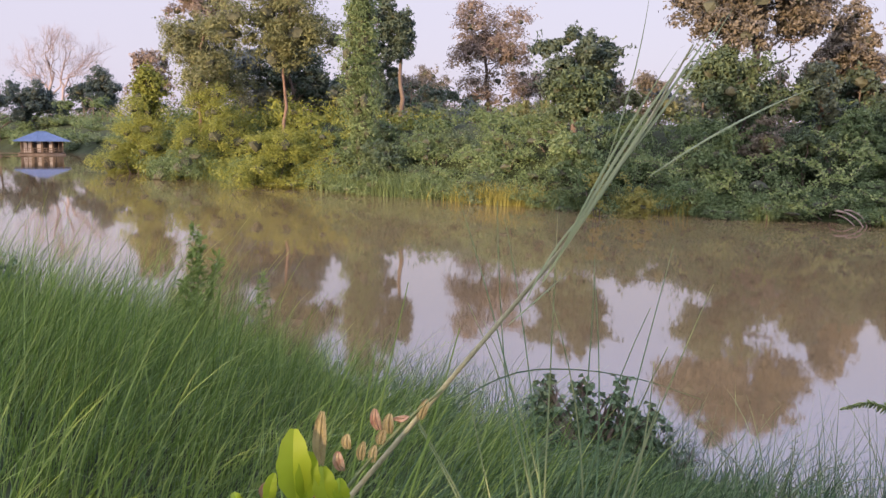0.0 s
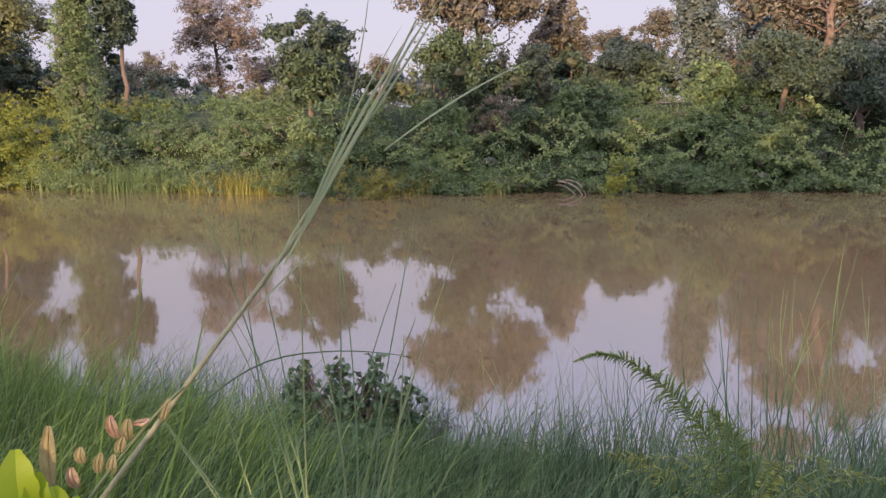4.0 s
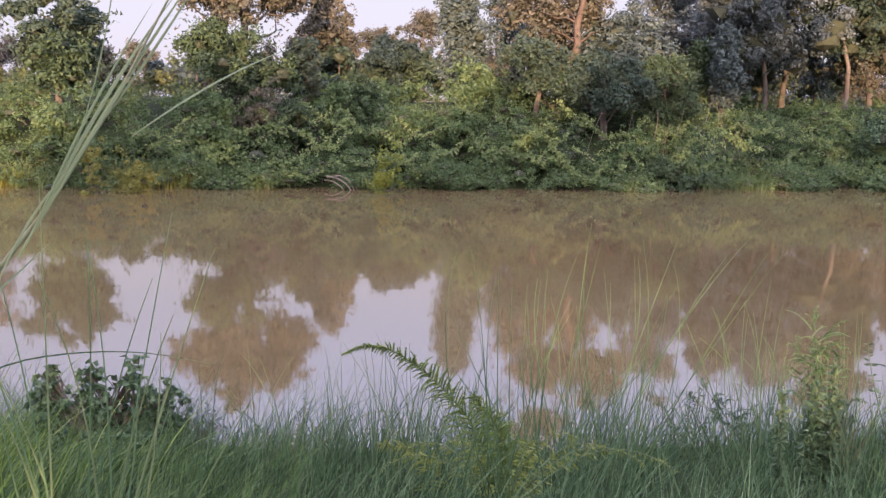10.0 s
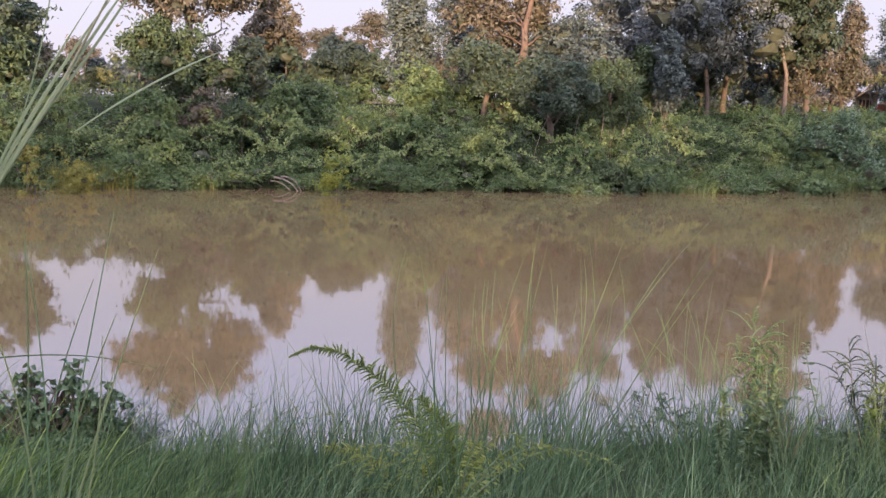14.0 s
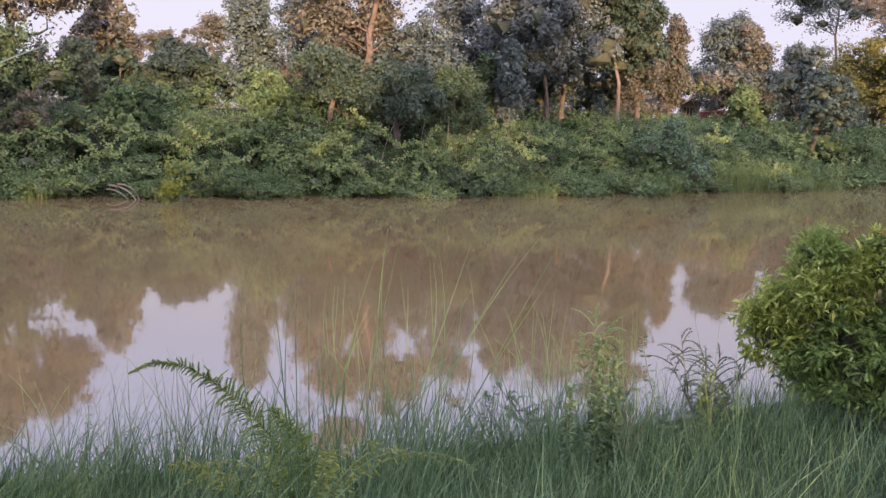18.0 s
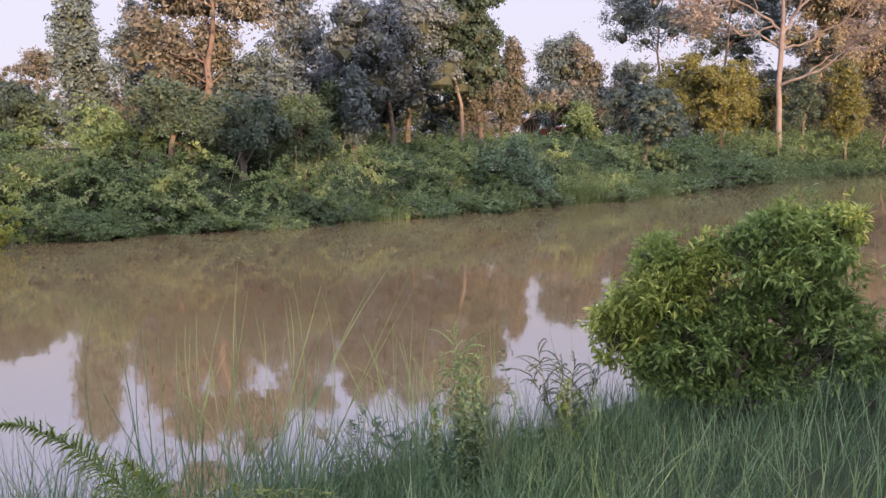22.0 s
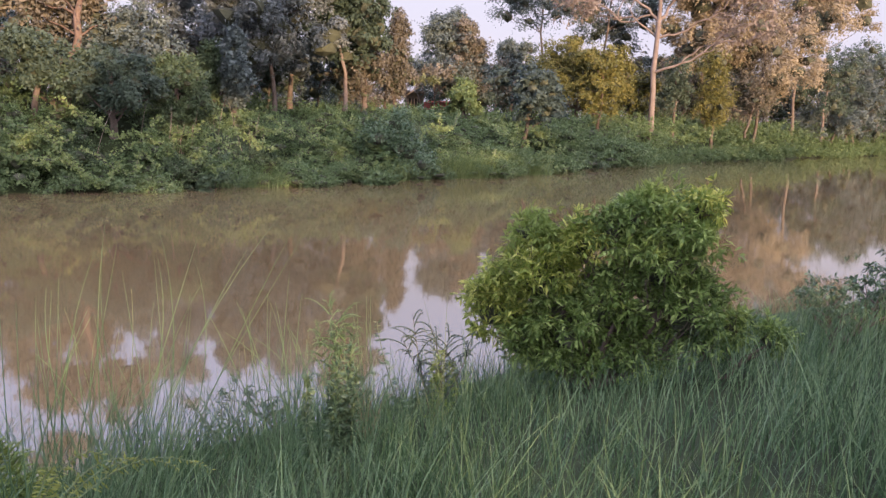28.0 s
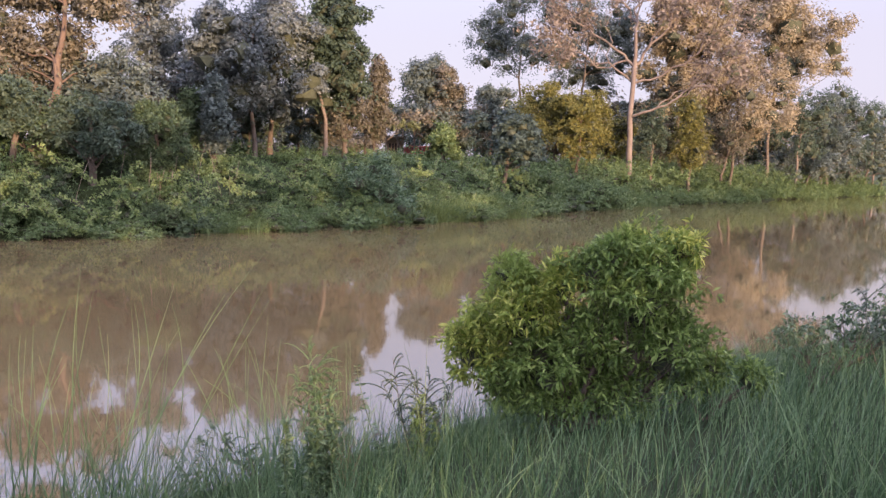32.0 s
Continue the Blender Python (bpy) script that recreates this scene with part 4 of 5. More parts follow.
# dry canes that stand out of the bushes
for k in range(16):
    rr0 = np.random.default_rng(840 + k)
    x = rr0.uniform(5.5, 13.0)
    y = float(far_shore(x)) + rr0.uniform(1.0, 2.2)
    cane0 = thing("dry_cane", x, y, at_ground(x, y) - 0.05, "dry pale cane standing among the bushes", "cane", "dry canes")
    q = Quads()
    tube(q, arc((0, 0, 0), (rr0.normal() * 0.35, -0.15, rr0.uniform(1.7, 2.9)), (rr0.normal() * 0.1, 0, 0), 6), np.linspace(0.014, 0.008, 6), 5)
    part("stalk", q, DEADWOOD, cane0, smooth=True)


# ---- boxes for the buildings ----


def box(q, x0, y0, z0, x1, y1, z1):
    v = [(x0, y0, z0), (x1, y0, z0), (x1, y1, z0), (x0, y1, z0), (x0, y0, z1), (x1, y0, z1), (x1, y1, z1), (x0, y1, z1)]
    q.add(v, [(0, 3, 2, 1), (4, 5, 6, 7), (0, 1, 5, 4), (1, 2, 6, 5), (2, 3, 7, 6), (3, 0, 4, 7)])
    return q


def floating_house(x, y, turn):
    """A raft house under a hipped blue roof; its front looks along -y."""
    ob = thing("floating_house", x, y, 0.0, "small floating house with a blue hipped roof on a raft", "house")
    ob.rotation_euler, ob.scale = (0, 0, radians(turn)), (0.82, 0.82, 0.97)
    for k in range(9):
        q = Quads()
        tube(q, [(-2.5, -1.6 + 0.4 * k, 0.02), (2.5, -1.6 + 0.4 * k, 0.02)], [0.14, 0.14], 8)
        part("float_log", q, PLANK, ob, smooth=True)
    for k in range(12):
        part("deck_board", box(Quads(), -2.45, -1.75 + 0.29 * k, 0.17, 2.45, -1.48 + 0.29 * k, 0.21), PLANK, ob)
    for px in (-2.2, -1.1, 0.0, 1.1, 2.2):
        for py in (-1.55, 1.5):
            part("post", box(Quads(), px - 0.05, py - 0.05, 0.21, px + 0.05, py + 0.05, 1.42), PLANK, ob)
    part("back_wall", box(Quads(), -2.2, 1.2, 0.21, 2.2, 1.28, 1.40), PLANK, ob)
    part("side_wall", box(Quads(), 1.75, -0.6, 0.21, 1.82, 1.2, 1.40), PLANK, ob)
    part("side_wall", box(Quads(), -1.95, -0.6, 0.21, -1.88, 1.2, 1.40), PLANK, ob)
    # white boards, and dark sheets painted as the unlit inside between them
    for px, w, m in [(-1.75, 0.35, WHITE), (-1.25, 0.42, WHITE), (-0.72, 0.3, SHADE), (-0.3, 0.4, WHITE), (0.35, 0.45, SHADE), (0.95, 0.4, WHITE), (1.4, 0.3, SHADE)]:
        part("wall_panel", box(Quads(), px - w / 2, -0.66, 0.21, px + w / 2, -0.60, 1.38), m, ob)
    part("rail", box(Quads(), -2.25, -1.58, 0.62, 2.25, -1.53, 0.68), PLANK, ob)
    part("rail", box(Quads(), -2.25, -1.58, 0.40, 2.25, -1.53, 0.45), PLANK, ob)
    for k in range(11):
        part("baluster", box(Quads(), -2.2 + 0.44 * k - 0.025, -1.57, 0.21, -2.2 + 0.44 * k + 0.025, -1.54, 0.64), PLANK, ob)
    q = Quads()
    a, b, e, r, h = 3.0, 2.2, 1.38, 0.55, 2.25
    q.add([(-a, -b, e), (a, -b, e), (a, b, e), (-a, b, e), (-r, 0, h), (r, 0, h), (r, 0.02, h), (-r, 0.02, h),
           (-a, -b, e - 0.06), (a, -b, e - 0.06), (a, b, e - 0.06), (-a, b, e - 0.06)],
          [(0, 1, 5, 4), (1, 2, 6, 5), (2, 3, 7, 6), (3, 0, 4, 7), (4, 5, 6, 7), (0, 8, 9, 1), (1, 9, 10, 2), (2, 10, 11, 3), (3, 11, 8, 0), (8, 11, 10, 9)])
    roof = part("roof", q, BLUE_TIN, ob, "blue metal sheet roof")
    for k in range(13):
        sx = -2.6 + 0.433 * k
        q = Quads()
        t = 1 - max(0.0, (abs(sx) - r) / (a - r))
        tube(q, [(sx, -b + 0.01, e + 0.02), (sx, -b + (b) * t, e + (h - e) * t + 0.02)], [0.02, 0.02], 4)
        part("roof_rib", q, BLUE_TIN, roof)
    q = Quads()
    tube(q, [(-r, 0, h + 0.02), (r, 0, h + 0.02)], [0.06, 0.06], 6)
    part("ridge_cap", q, BLUE_TIN, roof)
    part("gangplank", box(Quads(), -4.6, -0.5, 0.12, -2.4, -0.1, 0.18), PLANK, ob)
    return ob


floating_house(-76.0, 52.0, 56)
rngh = np.random.default_rng(91)
house_growth = {}
for k in range(16):
    x = -104 + 2.6 * k
    y = float(far_shore(x)) + rngh.uniform(0.5, 7.0)
    shrub("bush", x, y, rngh.uniform(3.0, 4.6), rngh.uniform(0.7, 1.3), (MID, DEEP, LIME)[k % 3], "low green growth on the bank behind the floating house", 1700 + k, n=1500, size=0.26, clumps=18, mass=house_growth)
for leaf, q in house_growth.values():
    tagged(part("bank_growth", q, leaf), "low green growth on the bank behind the floating house", "bushes", kind="stuff")


def hut(x, y, turn):
    z = at_ground(x, y) - 0.05
    ob = thing("hut", x, y, z, "small timber hut with a red lean-to among the trees", "hut")
    ob.rotation_euler = (0, 0, radians(turn))
    part("wall", box(Quads(), -1.6, 0, 0, 0.1, 1.8, 2.1), PLANK, ob)
    # flat dark sheet on the wall stands for shade inside the window
    part("window_opening", box(Quads(), -1.3, -0.03, 0.8, -0.2, -0.003, 1.6), SHADE, ob)
    for k in range(5):
        part("window_bar", box(Quads(), -1.32 + 0.27 * k, -0.07, 0.78, -1.25 + 0.27 * k, -0.035, 1.62), PLANK, ob)
    part("roof", box(Quads(), -2.0, -0.5, 2.12, 0.3, 2.2, 2.22), PLANK, ob)
    part("lean_to_wall", box(Quads(), 0.12, 0.1, 0, 2.7, 1.7, 1.3), RED_TIN, ob, "red painted wall")
    part("lean_to_roof", box(Quads(), 0.32, -0.3, 1.32, 3.0, 2.0, 1.42), RED_TIN, ob, "red sheet roof")


hut(41.0, 68.8, -31)

# fence and street pole on the far lawn
for k in range(14):
    x, y = -95.0 + 1.3 * k, 68.5 - 0.35 * k
    post = thing("fence_post", x, y, at_ground(x, y), "thin wooden fence post on the far lawn", "post", "fence posts")
    part("shaft", box(Quads(), -0.035, -0.035, -0.1, 0.035, 0.035, 0.8), PLANK, post)
pole = thing("pole", -87.6, 66.8, at_ground(-87.6, 66.8), "thin pale pole with a short arm", "pole")
q = Quads()
tube(q, [(0, 0, -0.1), (0, 0, 1.2), (0.03, 0, 2.6)], [0.07, 0.06, 0.05], 7)
part("shaft", q, PALE_BARK, pole, smooth=True)
q = Quads()
tube(q, [(0.03, 0, 2.4), (-0.3, -0.3, 2.8), (-0.55, -0.6, 2.9)], [0.04, 0.035, 0.03], 6)
part("arm", q, PALE_BARK, pole, smooth=True)


# ---- far woods that close the view ----
woods = Quads(3)
rngw = np.random.default_rng(11)
for k in range(420):
    x = rngw.uniform(-190, 260) if k < 270 else rngw.uniform(70, 260)
    y = float(far_shore(x)) + (rngw.uniform(55, 90) if x < 66 else rngw.uniform(14, 60))
    clump(woods, rngw, (x, y, 2.5 + rngw.uniform(0.0, 1.0) * (2.2 + 5.0 * float(soft_step((x + 15) / 40)) + 3.0 * float(soft_step((-55 - x) / 20)))), rngw.uniform(1.8, 3.2), 170, 0.55, 0.36)
far_woods = part("far_woods", woods, OLIVE)
tagged(far_woods, "hazy olive woods far behind the river bank", "woods", kind="stuff")

# ---- grass of the near bank ----


rngg = np.random.default_rng(21)


def tufted(rng, tufts, per, reach, low, high):
    """Places for blades, gathered in tufts over the part of the near bank that can be seen."""
    a, r = rng.uniform(radians(-68), radians(72), tufts), np.sqrt(rng.uniform(2.0 ** 2, 13.5 ** 2, tufts))
    cx, cy = -r * np.sin(a), r * np.cos(a)
    ok = (cx > low) & (cx < high) & (near_shore(cx) - cy > -0.15) & (rng.uniform(size=tufts) > 0.42 * soft_step((cx - 2.0) / 2.5))
    cx, cy = cx[ok], cy[ok]
    x = np.repeat(cx, per) + rng.normal(size=len(cx) * per) * reach
    y = np.repeat(cy, per) + rng.normal(size=len(cx) * per) * reach
    return x, y


def tallness(x, y):
    """Knee-high in the middle, up to the hip on both sides."""
    wild = np.clip(np.sin(x * 5.3 + 2.0 * np.sin(y * 3.1)) * np.sin(y * 4.7 + 1.5 * np.sin(x * 2.9)), 0, 1)
    edge = soft_step((near_shore(x) - y - 0.2) / (2.6 + 1.6 * soft_step((x - 1.5) / 2)))
    edge = 0.34 + 0.66 * np.maximum(edge, 0.9 * wild ** 1.3)
    edge = edge * (1 - 0.28 * soft_step((x - 2.5) / 2.5))
    return edge * (0.38 + 0.28 * soft_step((abs(x - 0.3) - 2.6) / 3.6) + 0.08 * np.sin(x * 2.1 + 1) * np.sin(y * 1.7))


def sward(q, rng, tufts, per, reach, scale, wide, sway, spread, k, low=-40, high=40):
    """Tufts that lean together, the more the nearer they stand to the open left side."""
    x, y = tufted(rng, tufts, per, reach, low, high)
    n = len(x)
    way = np.sin(x * 1.3 + 0.7 * np.sin(y * 1.9)) * 0.5
    left = soft_step((1.5 - x) / 4)
    lean = np.stack([sway * (0.12 + 0.85 * left + way * 0.6), 0.12 * np.cos(x * 1.7 + y)], 1)
    spread = spread * (1.5 - 0.5 * left)[:, None][:, 0]
    blades(q, rng, x, y, ground_z(x, y) - 0.03, scale * tallness(x, y) * (0.45 + 1.25 * rng.beta(1.6, 2.6, n)), rng.uniform(*wide, n), lean, spread, k, 1.45)


grass_q = Quads()
sward(grass_q, rngg, 4100, 13, 0.13, 1.5, (0.0055, 0.011), 0.6, 0.5, 6, -2.8)
lush_q = Quads()
sward(lush_q, rngg, 2900, 13, 0.14, 1.75, (0.0065, 0.014), 0.52, 0.5, 7, -40, -2.0)
tagged(part("grass", lush_q, MEADOW), "lush grass lying over in long swathes on the bank", "grass", kind="stuff")
grass = part("grass", grass_q, GRASS)
tagged(grass, "long arching green grass on the near bank", "grass", kind="stuff")

under_q = Quads()
sward(under_q, rngg, 2400, 5, 0.25, 0.7, (0.006, 0.013), 0.3, 0.9, 4)
undergrowth = part("short_grass", under_q, GRASS)
tagged(undergrowth, "dense short green grass between the tufts", "grass", kind="stuff")

edge_q = Quads()
ex = np.repeat(rngg.uniform(-5.5, 6.5, 330), 13)
ey = np.repeat(near_shore(ex[::13]) + rngg.uniform(-1.7, 0.25, 330), 13) + rngg.normal(size=len(ex)) * 0.10
ex = ex + rngg.normal(size=len(ex)) * 0.12
tall = np.repeat(rngg.uniform(0.45, 1.0, 330), 13) * (0.4 + 0.9 * rngg.beta(1.8, 2.2, len(ex)))
blades(edge_q, rngg, ex, ey, ground_z(ex, ey) - 0.03, tall * (1 - 0.25 * soft_step((ex - 2.0) / 3)), rngg.uniform(0.005, 0.009, len(ex)), np.stack([np.repeat(rngg.normal(size=330) * 0.25, 13) + 0.1, np.zeros(len(ex))], 1), 0.7, 7)
edge_grass = part("tall_grass", edge_q, GRASS)
tagged(edge_grass, "sparse tall grass blades standing at the water's edge", "grass", kind="stuff")

def long_blades(name, low, high, count, leaf, label):
    """Long single blades that arch over the rest of the grass."""
    q = Quads()
    cx = np.repeat(rngg.uniform(low, high, count), 4)
    cy = np.repeat(rngg.uniform(2.4, 6.6, count), 4) + rngg.normal(size=len(cx)) * 0.08
    cx = cx + rngg.normal(size=len(cx)) * 0.08
    lean = 0.15 + 0.55 * soft_step((1.5 - cx) / 4) + np.repeat(rngg.normal(size=count) * 0.2, 4)
    blades(q, rngg, cx, cy, ground_z(cx, cy) - 0.03, 1.75 * tallness(cx, cy) * rngg.uniform(0.6, 1.15, len(cx)), rngg.uniform(0.006, 0.011, len(cx)),
           np.stack([lean, np.zeros(len(cx))], 1), 0.5, 7)
    tagged(part(name, q, leaf), label, "grass", kind="stuff")


long_blades("long_grass", -9.5, -0.8, 1000, YELLOW_GRASS, "long yellow-green blades arching over the grass")
long_blades("long_grass", -0.8, 8.0, 320, BLADE, "long bright green blades crossing over the grass")

# low grass round and behind the camera, kept short to leave the view clear
ring = Quads()
ra, rr1 = rngg.uniform(0, 2 * math.pi, 3600), np.sqrt(rngg.uniform(0.5, 12.0 ** 2, 3600))
wx, wy = np.repeat(rr1 * np.cos(ra), 5) + rngg.normal(size=18000) * 0.12, np.repeat(rr1 * np.sin(ra), 5) + rngg.normal(size=18000) * 0.12
dry = (near_shore(wx) - wy > 0.3) & (wy < 2.6 + 0.25 * abs(wx))
wx, wy = wx[dry], wy[dry]
blades(ring, rngg, wx, wy, ground_z(wx, wy) - 0.02, rngg.uniform(0.1, 0.38, len(wx)), rngg.uniform(0.008, 0.016, len(wx)), (0.1, 0.05), 0.8, 3)
low_grass = part("low_grass", ring, GRASS)
tagged(low_grass, "low green grass kept short round and behind the camera", "grass", kind="stuff")

culm_q = Quads()
sward(culm_q, rngg, 150, 4, 0.10, 1.9, (0.003, 0.006), 0.35, 0.5, 8)
culms = part("grass_stalks", culm_q, REED)
tagged(culms, "thin pale grass stalks standing over the grass", "grass", kind="stuff")


# ---- plants of the near bank ----


def rosettes(q, rng, tips, axes, per, length, width, droop=0.5):
    """Leaves that spread from twig ends, two folded halves each."""
    m = len(tips)
    ax = unit(np.asarray(axes, float))
    c = np.repeat(np.asarray(tips, float), per, 0)
    side = unit(rng.normal(size=(m * per, 3)))
    t = unit(np.repeat(ax, per, 0) * rng.uniform(0.1, 0.9, (m * per, 1)) + side * 0.9 + (0, 0, -droop) * rng.uniform(0, 1, (m * per, 1)))
    b = unit(np.cross(t, rng.normal(size=(m * per, 3)) * 0.6 + (0, 0, 1)))
    n = np.cross(b, t)
    ln, wd = length * rng.uniform(0.6, 1.3, (m * per, 1)), width * rng.uniform(0.75, 1.25, (m * per, 1))
    base = c + t * ln * 0.12
    midp = base + t * ln * 0.5
    v = np.stack([base, midp + b * wd / 2 + n * wd * 0.2, base + t * ln - n * ln * 0.12, midp - b * wd / 2 + n * wd * 0.2, midp], 1)
    f = np.arange(m * per)[:, None] * 5
    q.add(v, np.concatenate([f + [0, 1, 2, 4], f + [0, 4, 2, 3]], 0))


def leafy_bush(x, y, lobes, leaf, label, seed, twigs, per, length, width, name="bush", bark=BARK, droop=0.5, stem=0.03):
    """A bush of lobes (dx, dy, height of the middle, half width, half height), filled with leafy twigs on branching stems."""
    rng = np.random.default_rng(seed)
    z0 = at_ground(x, y) - 0.05
    ob = thing(name, x, y, z0, label, "bush", "bushes on the near bank")
    crown = Quads()
    sizes = np.array([l[3] ** 2 * l[4] for l in lobes])
    for l, share in zip(lobes, sizes / sizes.sum()):
        k = int(twigs * share)
        d = unit(rng.normal(size=(k, 3)))
        lump = 0.80 + 0.20 * np.sin(d[:, 0] * 7 + seed) * np.sin(d[:, 1] * 6) + 0.14 * np.sin(d[:, 2] * 9 + 2)
        r = rng.uniform(0.08, 1.0, k) ** 0.42 * lump * np.where(rng.uniform(size=k) < 0.13, 1.2 if twigs > 1000 else 1.0, 1.0)
        ok = np.sin(d[:, 0] * 9 + seed * 1.7) * np.sin(d[:, 2] * 8 + l[0] * 9) * np.sin(d[:, 1] * 8 + 1) < 0.42
        d, r, k = d[ok], r[ok], int(ok.sum())
        c = np.array(l[:3]) + d * r[:, None] * (l[3], l[3], l[4])
        c = c[c[:, 2] > 0.06]
        ax = unit(c - np.array(l[:3]) + (0, 0, -0.1))
        rosettes(crown, rng, c, ax, per, length, width, droop)
        hub = bent(rng, (rng.normal() * 0.06, rng.normal() * 0.06, 0), np.array(l[:3]) + (0, 0, -0.2 * l[4]), 7, 0.08)
        wood = Quads()
        tube(wood, hub, np.linspace(stem, stem * 0.5, 7), 6)
        trunk_part = part("stem", wood, bark, ob, smooth=True)
        for e in c[:: max(1, k // 9)]:
            twig = Quads()
            tube(twig, bent(rng, hub[rng.integers(2, 7)], e, 5, 0.1), np.linspace(stem * 0.35, 0.003, 5), 4)
            part("twig", twig, bark, trunk_part, smooth=True)
    part("foliage", crown, leaf, ob)
    return ob


def clustered_bush(x, y, lobes, label, seed, length, width, name="bush", stem=0.03):
    """A bush of leafy bunches on the outside of lobes (dx, dy, height, half width, half height, leaves); dark cores
    stand for the shade between them.
    """
    rng = np.random.default_rng(seed)
    z0 = at_ground(x, y) - 0.05
    ob = thing(name, x, y, z0, label, "bush", "bushes on the near bank")
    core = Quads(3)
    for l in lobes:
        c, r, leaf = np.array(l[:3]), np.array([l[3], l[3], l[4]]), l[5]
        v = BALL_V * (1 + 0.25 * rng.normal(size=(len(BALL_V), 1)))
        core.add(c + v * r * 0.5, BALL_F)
        bunches = int(118 * l[3] * l[4] / 0.4) + 8
        d = unit(rng.normal(size=(bunches, 3)))
        d[:, 2] = np.where(d[:, 2] < -0.55, -d[:, 2], d[:, 2])
        uneven = 0.86 + 0.2 * np.sin(d[:, 0] * 6 + seed) * np.sin(d[:, 1] * 5 + l[0]) + 0.12 * np.sin(d[:, 2] * 8)
        at = c + d * r * (uneven * rng.uniform(0.55, 1.0, bunches))[:, None]
        crown = Quads()
        for p, way in zip(at, d):
            size, m = rng.uniform(0.09, 0.17), int(rng.integers(8, 15))
            o = unit(rng.normal(size=(m, 3)) + way * 0.8 + (0, 0, 0.55))
            tips = p + o * size * rng.uniform(0.5, 1.1, (m, 1)) * (1, 1, 0.75)
            tips = tips[tips[:, 2] > 0.08]
            if len(tips):
                rosettes(crown, rng, tips, o[: len(tips)], 4, length, width, 0.55)
        hub = bent(rng, (rng.normal() * 0.08, rng.normal() * 0.08, 0), c + (0, 0, -0.25 * l[4]), 7, 0.08)
        wood = Quads()
        tube(wood, hub, np.linspace(stem, stem * 0.45, 7), 6)
        stem_part = part("stem", wood, BARK, ob, smooth=True)
        for p in at[::3]:
            twig = Quads()
            tube(twig, bent(rng, hub[rng.integers(2, 7)], p, 5, 0.1), np.linspace(stem * 0.3, 0.003, 5), 4)
            part("twig", twig, BARK, stem_part, smooth=True)
        # long shoots that stand out of the lobe
        for p, way in list(zip(at, d))[:: 6]:
            w = unit(way * (1, 1, 0.5) + rng.normal(size=3) * 0.3 + (0, 0, 0.35))
            line = arc(p, p + w * rng.uniform(0.16, 0.34), (0, 0, 0.03), 8)
            twig = Quads()
            tube(twig, line, np.linspace(0.004, 0.0015, 8), 4)
            part("twig", twig, BARK, stem_part, smooth=True)
            rosettes(crown, rng, line[2:], np.tile(w, (6, 1)), 3, length * 0.9, width, 0.5)
        part("foliage", crown, leaf, ob)
    tagged(part("twig_mass", core, SHADE_CORE, ob), kind="stuff")
    return ob


clustered_bush(5.85, 6.24, [(-0.44, 0.42, 1.12, 0.50, 0.44, BUSH), (-0.30, 0.28, 0.62, 0.56, 0.40, GLOSS), (-0.78, 0.70, 0.72, 0.30, 0.36, BUSH), (0.10, -0.08, 0.86, 0.42, 0.46, GLOSS),
                            (0.42, -0.38, 1.30, 0.46, 0.50, GLOSS), (0.50, -0.46, 1.64, 0.40, 0.34, GLOSS), (0.66, -0.58, 1.84, 0.22, 0.16, BUSH), (-0.14, 0.12, 1.44, 0.24, 0.20, BUSH), (0.34, -0.30, 1.86, 0.16, 0.14, FEATHER), (0.20, -0.16, 1.74, 0.20, 0.20, GLOSS), (0.62, -0.56, 0.80, 0.44, 0.50, GLOSS), (0.06, -0.02, 1.58, 0.22, 0.22, GLOSS), (-0.54, 0.48, 1.54, 0.24, 0.16, FEATHER), (-0.24, 0.18, 0.30, 0.40, 0.24, GLOSS), (0.26, -0.20, 0.40, 0.46, 0.26, GLOSS), (-0.52, 0.46, 0.40, 0.34, 0.28, GLOSS), (-0.86, 0.78, 0.95, 0.16, 0.16, BUSH)],
               "dense glossy green bush at the water's edge", 900, 0.094, 0.027)
clustered_bush(6.80, 5.45, [(0, 0, 0.50, 0.20, 0.18, GLOSS), (0.26, -0.28, 0.46, 0.16, 0.14, GLOSS), (-0.16, 0.16, 0.34, 0.18, 0.16, GLOSS)], "low dark bush with reddish twigs beside the large one", 901, 0.085, 0.028)
leafy_bush(8.3, 5.4, [(0, 0, 0.62, 0.55, 0.35), (0.7, -0.2, 0.75, 0.5, 0.4), (1.3, -0.3, 0.8, 0.5, 0.4)], IVY, "dark small-leaved bush above the grass", 903, 420, 7, 0.06, 0.028)
leafy_bush(-2.45, 6.6, [(-0.43, -0.15, 0.80, 0.10, 0.14), (-0.41, -0.15, 0.60, 0.15, 0.20), (-0.40, -0.15, 0.35, 0.18, 0.24), (-0.15, -0.03, 0.77, 0.10, 0.14), (-0.13, -0.03, 0.57, 0.15, 0.20), (-0.12, -0.03, 0.32, 0.18, 0.24), (0.15, 0.07, 0.78, 0.10, 0.14), (0.17, 0.07, 0.58, 0.15, 0.20), (0.18, 0.07, 0.33, 0.18, 0.24), (0.39, 0.15, 0.61, 0.10, 0.14), (0.41, 0.15, 0.41, 0.15, 0.20), (0.42, 0.15, 0.22, 0.18, 0.24), (-0.53, -0.20, 0.45, 0.10, 0.14), (-0.51, -0.20, 0.25, 0.15, 0.20), (-0.50, -0.20, 0.22, 0.18, 0.24), (0.05, 0.05, 0.22, 0.48, 0.22)],
           IVY, "low shrub smothered in spires of heart-leaved vine", 902, 1050, 5, 0.062, 0.058, name="vine_shrub", droop=0.9)
